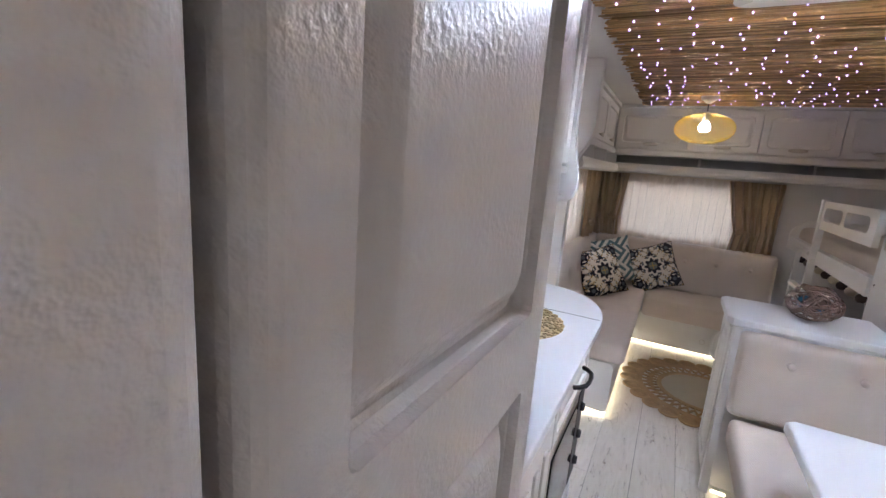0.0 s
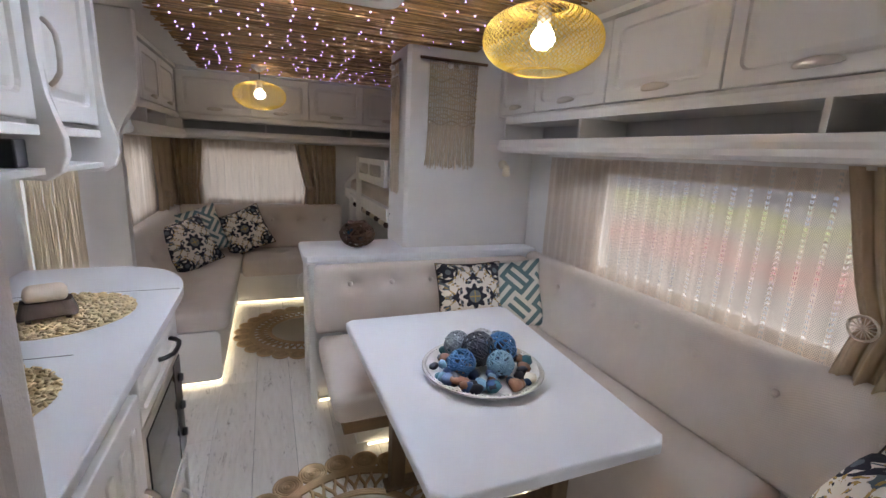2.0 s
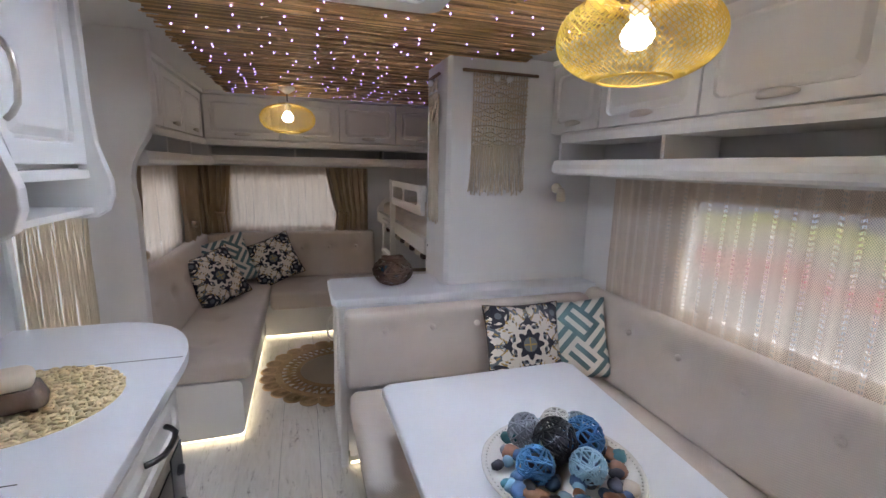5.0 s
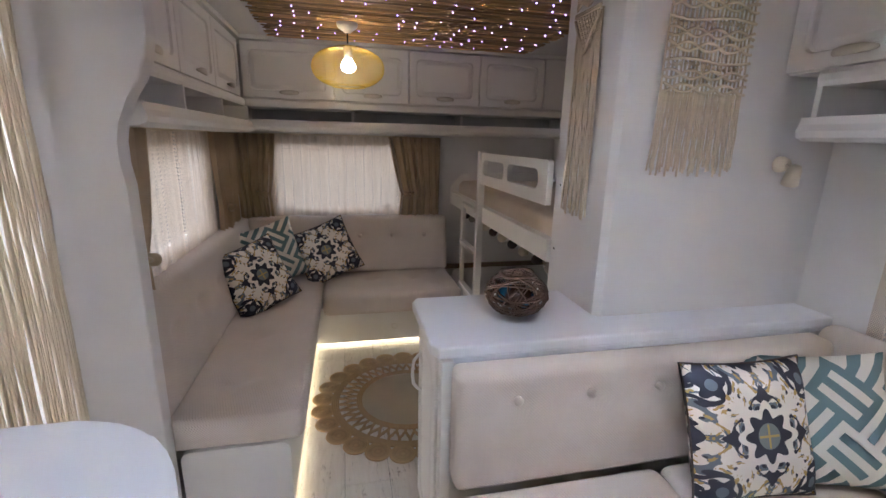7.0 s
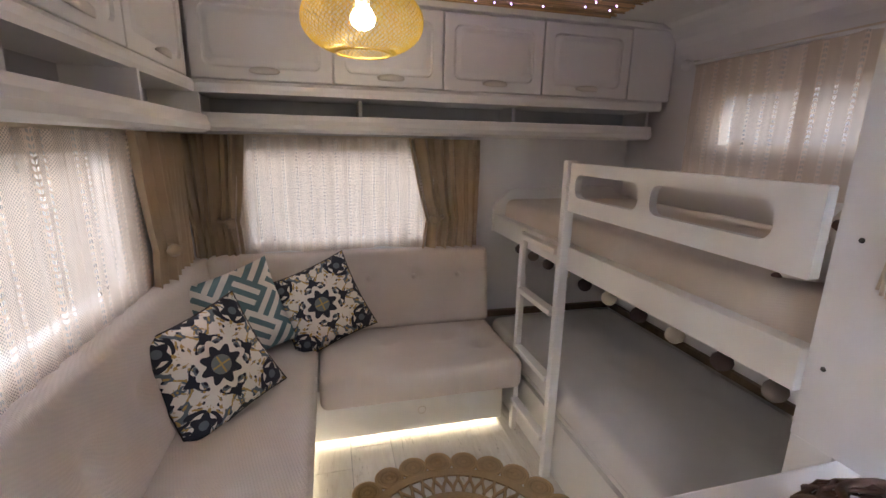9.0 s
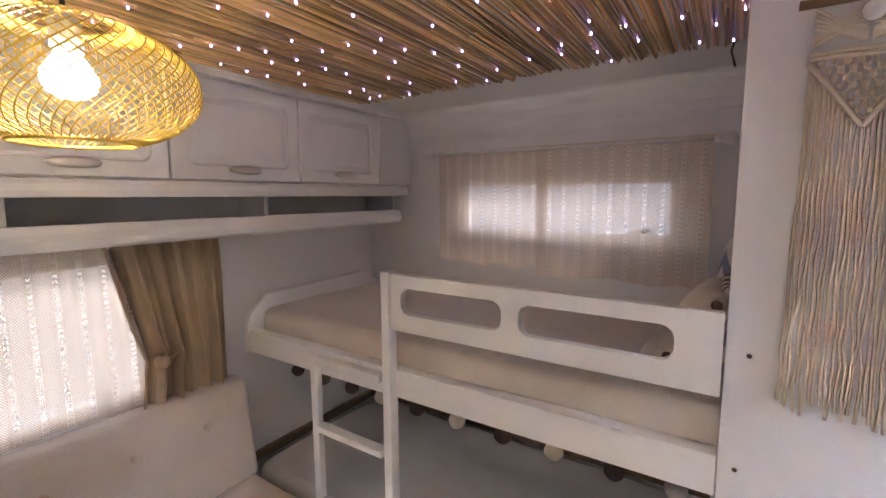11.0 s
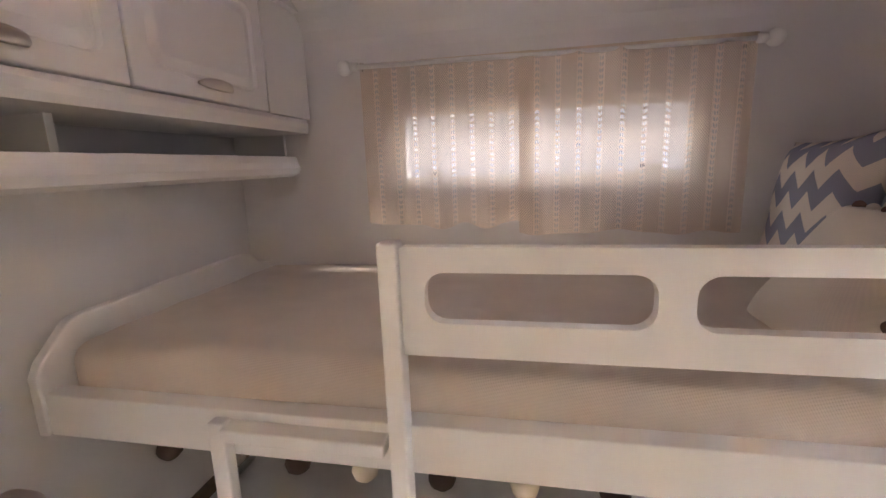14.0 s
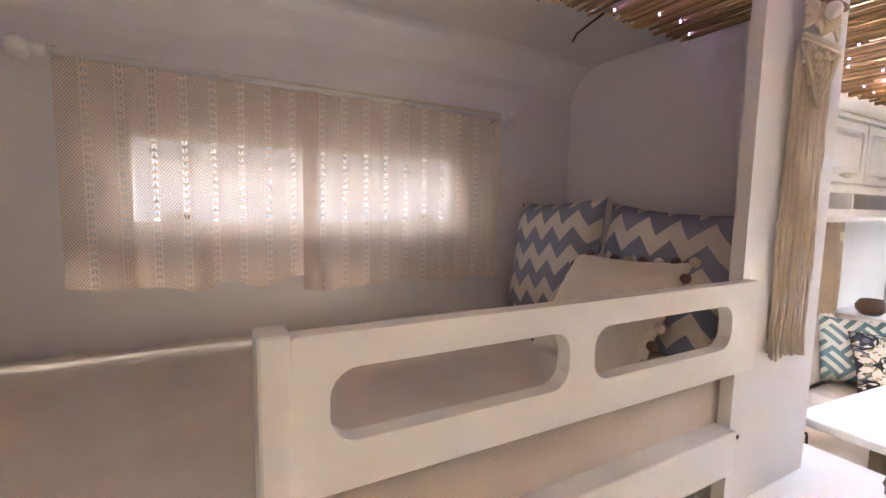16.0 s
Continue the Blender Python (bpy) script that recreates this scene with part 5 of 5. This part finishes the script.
# ---- cushions ----
def cushion(c, normal, roll, size, mt, label, group="", piping=PIPING, thick=0.07, tassel=None):
    m = Matrix.Translation(c) @ Vector(normal).to_track_quat("Z", "Y").to_matrix().to_4x4() @ pose(0, 0, 0, 0, 0, roll)
    q = thing("cushion", label, "cushion", m, group)
    bm, n, h = bmesh.new(), 16, size / 2
    grid = {}
    for s in (1, -1):
        for i in range(n + 1):
            for j in range(n + 1):
                u, v = -1 + 2 * i / n, -1 + 2 * j / n
                edge = max(abs(u), abs(v)) > 0.999
                x, y = u * h * (1 - 0.07 * (1 - v * v)), v * h * (1 - 0.07 * (1 - u * u))
                z = s * thick * ((1 - u ** 4) * (1 - v ** 4)) ** 0.6
                z += 0.004 * noise.noise(Vector((u * 2.5, v * 2.5, s + h))) * (0 if edge else 1)
                if edge and s < 0:
                    grid[s, i, j] = grid[1, i, j]
                else:
                    grid[s, i, j] = bm.verts.new((x, y, z))
        for i in range(n):
            for j in range(n):
                bm.faces.new((grid[s, i, j], grid[s, i + 1, j], grid[s, i + 1, j + 1], grid[s, i, j + 1]))
    rim = [grid[1, i, 0].co.copy() for i in range(n)] + [grid[1, n, j].co.copy() for j in range(n)] + [grid[1, n - i, n].co.copy() for i in range(n)] + [grid[1, 0, n - j].co.copy() for j in range(n)]
    part("cover", bm, mt, q, "", True)
    if piping:
        part("piping", tube_of(rim, 0.0035, 5, True), piping, q, "dark edge piping", True)
    if tassel:
        for k in range(0, len(rim), 2):
            part("pompom", ball(bmesh.new(), rim[k], 0.012, 1.0, 8), tassel[(k // 2) % len(tassel)], q, "small pompom", True)
    return q


FL, MZ, CV = "cream cushion with dark floral embroidery", "teal and white maze patterned cushion", "cushion with grey and cream zigzag stripes"
cushion((-0.94, 3.15, 0.615), (0.55, -0.68, 0.42), 14, 0.39, FLORAL, FL + " on the sofa seat", "floral cushions")
cushion((-0.585, 3.655, 0.625), (0.05, -0.90, 0.38), 22, 0.39, FLORAL, FL + " against the end backrest", "floral cushions")
cushion((-0.93, 3.55, 0.64), (0.30, -0.88, 0.32), 15, 0.40, MAZE, MZ + " in the sofa corner", "maze cushions", None)
cushion((0.625, 1.50, 0.625), (-0.05, -0.92, 0.36), 0, 0.38, FLORAL, FL + " against the dinette backrest", "floral cushions")
cushion((0.86, 1.50, 0.625), (-0.42, -0.82, 0.34), 8, 0.38, MAZE, MZ + " in the dinette corner", "maze cushions", None)
cushion((0.72, -0.175, 0.605), (-0.62, 0.66, 0.42), 0, 0.38, FLORAL, FL + " on the end bench", "floral cushions")
cushion((0.90, -0.225, 0.64), (-0.52, 0.76, 0.36), 0, 0.40, MAZE, MZ + " leaning on the side backrest", "maze cushions", None)
cushion((0.90, 2.17, 1.285), (0.04, 0.97, 0.16), 3, 0.38, CHEVRON, CV + " on the upper bunk", "zigzag cushions", None, 0.055)
cushion((0.56, 2.14, 1.275), (-0.04, 0.97, 0.16), -4, 0.36, CHEVRON, CV + " beside the guard rail", "zigzag cushions", None, 0.055)
cushion((0.60, 2.285, 1.195), (0.02, 0.80, 0.55), 2, 0.33, CREAMCLOTH, "cream cushion edged with small pompoms on the bunk", "", None, 0.05, [tint("cream_pompom", (0.72, 0.64, 0.54), 0.95), tint("brown_pompom", (0.16, 0.09, 0.07), 0.95)])


# ---- things on tables and shelves ----
def wire_ball(bm, c, r, strands, rad, rng, squash=1.0):
    for k in range(strands):
        ax = Vector((rng.uniform(-1, 1), rng.uniform(-1, 1), rng.uniform(-1, 1))).normalized()
        rot = ax.to_track_quat("Z", "Y").to_matrix()
        off = rng.uniform(-0.45, 0.45)
        rr = r * math.sqrt(1 - off * off)
        pts = []
        for j in range(16):
            a = 2 * math.pi * j / 16
            p = rot @ Vector((rr * math.cos(a), rr * math.sin(a), off * r)) * rng.uniform(0.95, 1.03)
            pts.append((c[0] + p.x, c[1] + p.y, c[2] + p.z * squash))
        tube(bm, pts, rad, 4, True)
    return bm


def vine_ball():
    rng = random.Random(21)
    v = thing("vine_vase", "round vase woven of dark vines with blue glass inside", "vase", pose(0.085, 1.90, 0.833))
    for k in range(34):
        part("vine", wire_ball(bmesh.new(), (0, 0, 0.078), 0.098, 1, rng.uniform(0.0018, 0.0036), rng, 0.74), VINE, v, "", True)
    part("opening", tube_of([(0.052 * math.cos(a), 0.052 * math.sin(a), 0.143 + 0.004 * math.sin(3 * a)) for a in [2 * math.pi * k / 20 for k in range(20)]], 0.006, 6, True), VINE, v, "thick dark rim", True)
    mt, nt, b = material("blue_brown_glass", 0.12)
    put(nt, b.inputs["Base Color"], blend(nt, ramp(nt, speck(nt, coords(nt), 14, 2), 0.45, 0.6), (0.04, 0.022, 0.015), (0.02, 0.12, 0.24)))
    part("inner_glass", ball(bmesh.new(), (0, 0, 0.072), 0.064, 0.72, 16), mt, v, "dark blue and brown glass", True)


vine_ball()


def potpourri():
    rng = random.Random(33)
    cx, cy, z = 0.25, 0.615, 0.690
    pl = thing("plate", "round cream plate with a beaded rim on the table", "plate", pose(cx, cy, z))
    part("dish", turned([(0.0, 0.004), (0.12, 0.004), (0.15, 0.010), (0.188, 0.026), (0.194, 0.027), (0.196, 0.024), (0.155, 0.003), (0.12, 0.0), (0.0, 0.0)], 56), CERAMIC, pl, "", True)
    bm = bmesh.new()
    for k in range(90):
        a = 2 * math.pi * k / 90
        ball(bm, (0.183 * math.cos(a), 0.183 * math.sin(a), 0.0255), 0.003, 1.0, 5)
    part("rim_beads", bm, CERAMIC, pl, "fine beaded rim", True)
    big = [(-0.085, -0.02, 0.043, 0), (0.085, 0.035, 0.05, 0), (0.0, 0.035, 0.055, 2), (-0.045, 0.105, 0.045, 3), (0.03, -0.06, 0.042, 8), (0.055, 0.115, 0.042, 7), (0.10, 0.09, 0.04, 3)]
    for x, y, r, c in big:
        ob = thing("rattan_ball", ("blue", "dark blue", "black", "grey", "teal", "brown", "cream", "white", "pale blue")[c] + " woven rattan ball in the plate", "decoration", pose(cx + x, cy + y, z + 0.012 + r), "rattan balls")
        for k in range(26):
            part("strand", wire_ball(bmesh.new(), (0, 0, 0), r, 1, 0.0027, rng), BLUES[c], ob, "", True)
        core = part("core", ball(bmesh.new(), (0, 0, 0), r * 0.62, 1.0, 12), BLUES[2 if c in (0, 2) else 1 if c == 8 else c], ob, "", True)
    words = {2: "small dark", 1: "small dark blue", 4: "small teal", 5: "small brown", 6: "small cream", 8: "small pale blue", 3: "small grey"}
    for k in range(92):
        a, d = rng.uniform(0, 2 * math.pi), 0.160 * math.sqrt(rng.uniform(0.12, 1))
        r, c = rng.uniform(0.012, 0.023), rng.choice((2, 4, 5, 6, 1, 1, 2, 3, 8))
        solo("potpourri_piece", ball(bmesh.new(), (0, 0, 0), r, rng.uniform(0.6, 1.0), 8, 0.35), BLUES[c], words[c] + " dried potpourri piece in the plate", "decoration", "", True,
             pose(cx + d * math.cos(a), cy + d * math.sin(a), z + 0.012 + r * 0.8 + max(0, 0.02 * (1 - d / 0.13)), rng.uniform(-25, 25), rng.uniform(-25, 25), rng.uniform(0, 360)), "potpourri pieces")
    for x, y, rz, l in ((-0.12, -0.07, 140, 0.09), (0.14, -0.01, 100, 0.07), (-0.10, 0.07, 40, 0.05), (0.12, -0.06, 70, 0.06)):
        bm = ball(bmesh.new(), (0, 0, 0), 0.02, 0.7, 10, 0.4)
        bmesh.ops.scale(bm, verts=bm.verts, vec=(l / 0.04, 1, 1))
        solo("dried_pod", bm, BLUES[5], "brown dried seed pod on the plate edge", "decoration", "", True, pose(cx + x, cy + y, z + 0.032, 0, -10, rz), "dried pods")


potpourri()


def placemat(c, r, label, seed):
    p = thing("placemat", label, "placemat", pose(*c), "straw placemats")
    rng = random.Random(seed)
    bm = bmesh.new()
    k = 0
    rr = 0.012
    while rr < r:
        n = max(10, int(rr * 2 * math.pi / 0.017))
        for i in range(n):
            a = 2 * math.pi * i / n + rng.uniform(-0.1, 0.1)
            x, y = rr * math.cos(a), rr * math.sin(a) * 1.0
            t = a + math.pi / 2 + (0.7 if i % 2 else -0.7)
            dx, dy = 0.0095 * math.cos(t), 0.0095 * math.sin(t)
            tube(bm, [(x - dx, y - dy, 0.003), (x, y, 0.0065), (x + dx, y + dy, 0.003)], 0.0034, 4)
        rr += 0.0125
    part("braid", bm, STRAW, p, "", True)
    part("backing", turned([(0.0, 0.0), (r * 0.98, 0.0), (r * 0.98, 0.002), (0.0, 0.002)], 30), STRAW, p)


placemat((-0.93, 0.915, 0.890), 0.185, "round braided straw mat on the worktop end", 2)
placemat((-0.93, 0.42, 0.890), 0.17, "round braided straw mat beside the wardrobe", 3)


def candle():
    c = thing("log_candle", "cream candle in a dark bark log on a straw mat", "candle", pose(-0.935, 0.875, 0.898, 0, 0, 20))
    prof = rounded(-0.055, 0.055, -0.04, 0.04, 0.02)
    bm = prism(prof, 2, 0.012, 0.05)
    for v in bm.verts:
        k = 1.15 if v.co.z < 0.03 else 0.95
        v.co = Vector((v.co.x * k, v.co.y * k, v.co.z + 0.006 * noise.noise(v.co * 40)))
    part("log", bm, BARK, c, "dark bark holder")
    part("wax", soft_box(-0.046, 0.046, -0.033, 0.033, 0.045, 0.09, 0.02, 6), WAX, c, "cream wax block", True)
    for x, y in ((-0.04, -0.03), (0.04, -0.03), (0.0, 0.03)):
        part("foot", cuboid(x - 0.006, x + 0.006, y - 0.006, y + 0.006, 0.0, 0.014), BARK, c)


candle()


def spot(m, label):
    s = thing("wall_spotlight", label, "wall lamp", m, "reading spotlights")
    part("base", turned([(0.0, -0.03), (0.020, -0.028), (0.026, -0.012), (0.026, 0.0)], 18, (0, 0, 0.03), "y"), BEIGEPLASTIC, s, "", True)
    part("arm", tube_of([(0, -0.025, 0.03), (0.0, -0.045, 0.01)], 0.007, 8), BEIGEPLASTIC, s, "", True)
    h = part("head", turned([(0.0, 0.035), (0.015, 0.034), (0.02, 0.02), (0.024, -0.028), (0.019, -0.028), (0.015, -0.01), (0.0, -0.008)], 18), BEIGEPLASTIC, s, "cream lamp head", True, at=pose(0, -0.055, -0.004, 20, -15, 0))
    part("lens", turned([(0.0, -0.012), (0.016, -0.013), (0.016, -0.010)], 14), GREYNICHE, h, "grey reflector")


spot(pose(0.95, 1.845, 1.30), "cream plastic reading spotlight beside the dinette window")
spot(pose(1.155, -0.42, 1.30, 0, 0, -90), "cream plastic reading spotlight beside the drape")
solo("pot", turned([(0.0, 0.0), (0.045, 0.0), (0.075, 0.03), (0.08, 0.06), (0.06, 0.095), (0.05, 0.10), (0.05, 0.094), (0.0, 0.09)], 24), VINE, "round dark brown pot on the low cabinet", "pot", smooth=True, m=pose(0.98, -0.62, 0.804))


# ---- rugs ----
def jute_rug(m, label, R=0.47):
    g = thing("jute_rug", label, "rug", m, "round jute rugs")
    inner = R * 0.53
    part("centre", turned([(0.0, 0.0), (inner, 0.0), (inner, 0.006), (0.0, 0.007)], 48), RUGCENTRE, g, "cream cloth centre")

    def ring(r, rad=0.006):
        return [(r * math.cos(2 * math.pi * k / 60), r * math.sin(2 * math.pi * k / 60), 0.007 + 0.001 * math.sin(k * 2.1)) for k in range(60)]
    for r in (inner + 0.006, inner + 0.016, inner + 0.026, R * 0.80, R * 0.80 + 0.010, R * 0.80 + 0.020, R * 0.80 + 0.030):
        part("braided_ring", tube_of(ring(r), 0.0058, 6, True), JUTE, g, "", True)
    bm = bmesh.new()
    n, r0, r1 = 44, inner + 0.034, R * 0.80 - 0.008
    pts = []
    for k in range(n * 12):
        a = 2 * math.pi * k / (n * 12)
        w = 2 * math.pi * n * k / (n * 12)
        rr = (r0 + r1) / 2 + (r1 - r0) / 2 * math.sin(w)
        pts.append((rr * math.cos(a + 0.02 * math.sin(2 * w)), rr * math.sin(a + 0.02 * math.sin(2 * w)), 0.008))
    tube(bm, pts, 0.0068, 6, True)
    part("looped_braid", bm, JUTE, g, "open looped braid", True)
    bm = bmesh.new()
    rs = R * 0.80 + 0.035
    sr = math.pi * (rs + 0.048) / 25
    for k in range(6):
        r = 0.004 + k * sr / 5.6
        tube(bm, [(r * math.cos(2 * math.pi * j / 20), r * math.sin(2 * math.pi * j / 20), 0.006) for j in range(20)], 0.0058, 5, True)
    me = finish("scallop", bm, JUTE, True)
    for k in range(25):
        ob = new("scallop", me)
        ob.parent = g
        a = 2 * math.pi * k / 25
        ob.matrix_basis = pose((rs + sr * 0.75) * math.cos(a), (rs + sr * 0.75) * math.sin(a), 0.0, 0, 0, 50 * k)


jute_rug(pose(-0.14, 2.78, 0.0), "round scalloped jute rug with a cream centre by the sofa")
jute_rug(pose(-0.10, 0.73, 0.0, 0, 0, 7), "round scalloped jute rug with a cream centre under the table")


# ---- floor planks ----
def planks():
    w, gap = 0.185, 0.0016
    rng = random.Random(12)
    shared = {}
    rows = int((XR - XL) / w) + 1
    for i in range(rows):
        x0 = XL + i * w
        x1 = min(x0 + w, XR)
        y = YN - rng.uniform(0.0, 1.0)
        while y < YF:
            y1 = min(y + 1.22, YF)
            y0 = max(y, YN)
            if y1 - y0 > 0.05:
                key = (round(x1 - x0, 3), round(y1 - y0, 3))
                if key not in shared:
                    a, b = (x1 - x0 - gap) / 2, (y1 - y0 - gap) / 2
                    shared[key] = finish("plank", cuboid(-a, a, -b, b, -0.0079, 0.0, bevel=0.0012, seg=1), PLANK, False)
                ob = new("plank", shared[key])
                ob.parent = floor
                ob.location = ((x0 + x1) / 2, (y0 + y1) / 2, 0)
            y += 1.22


planks()
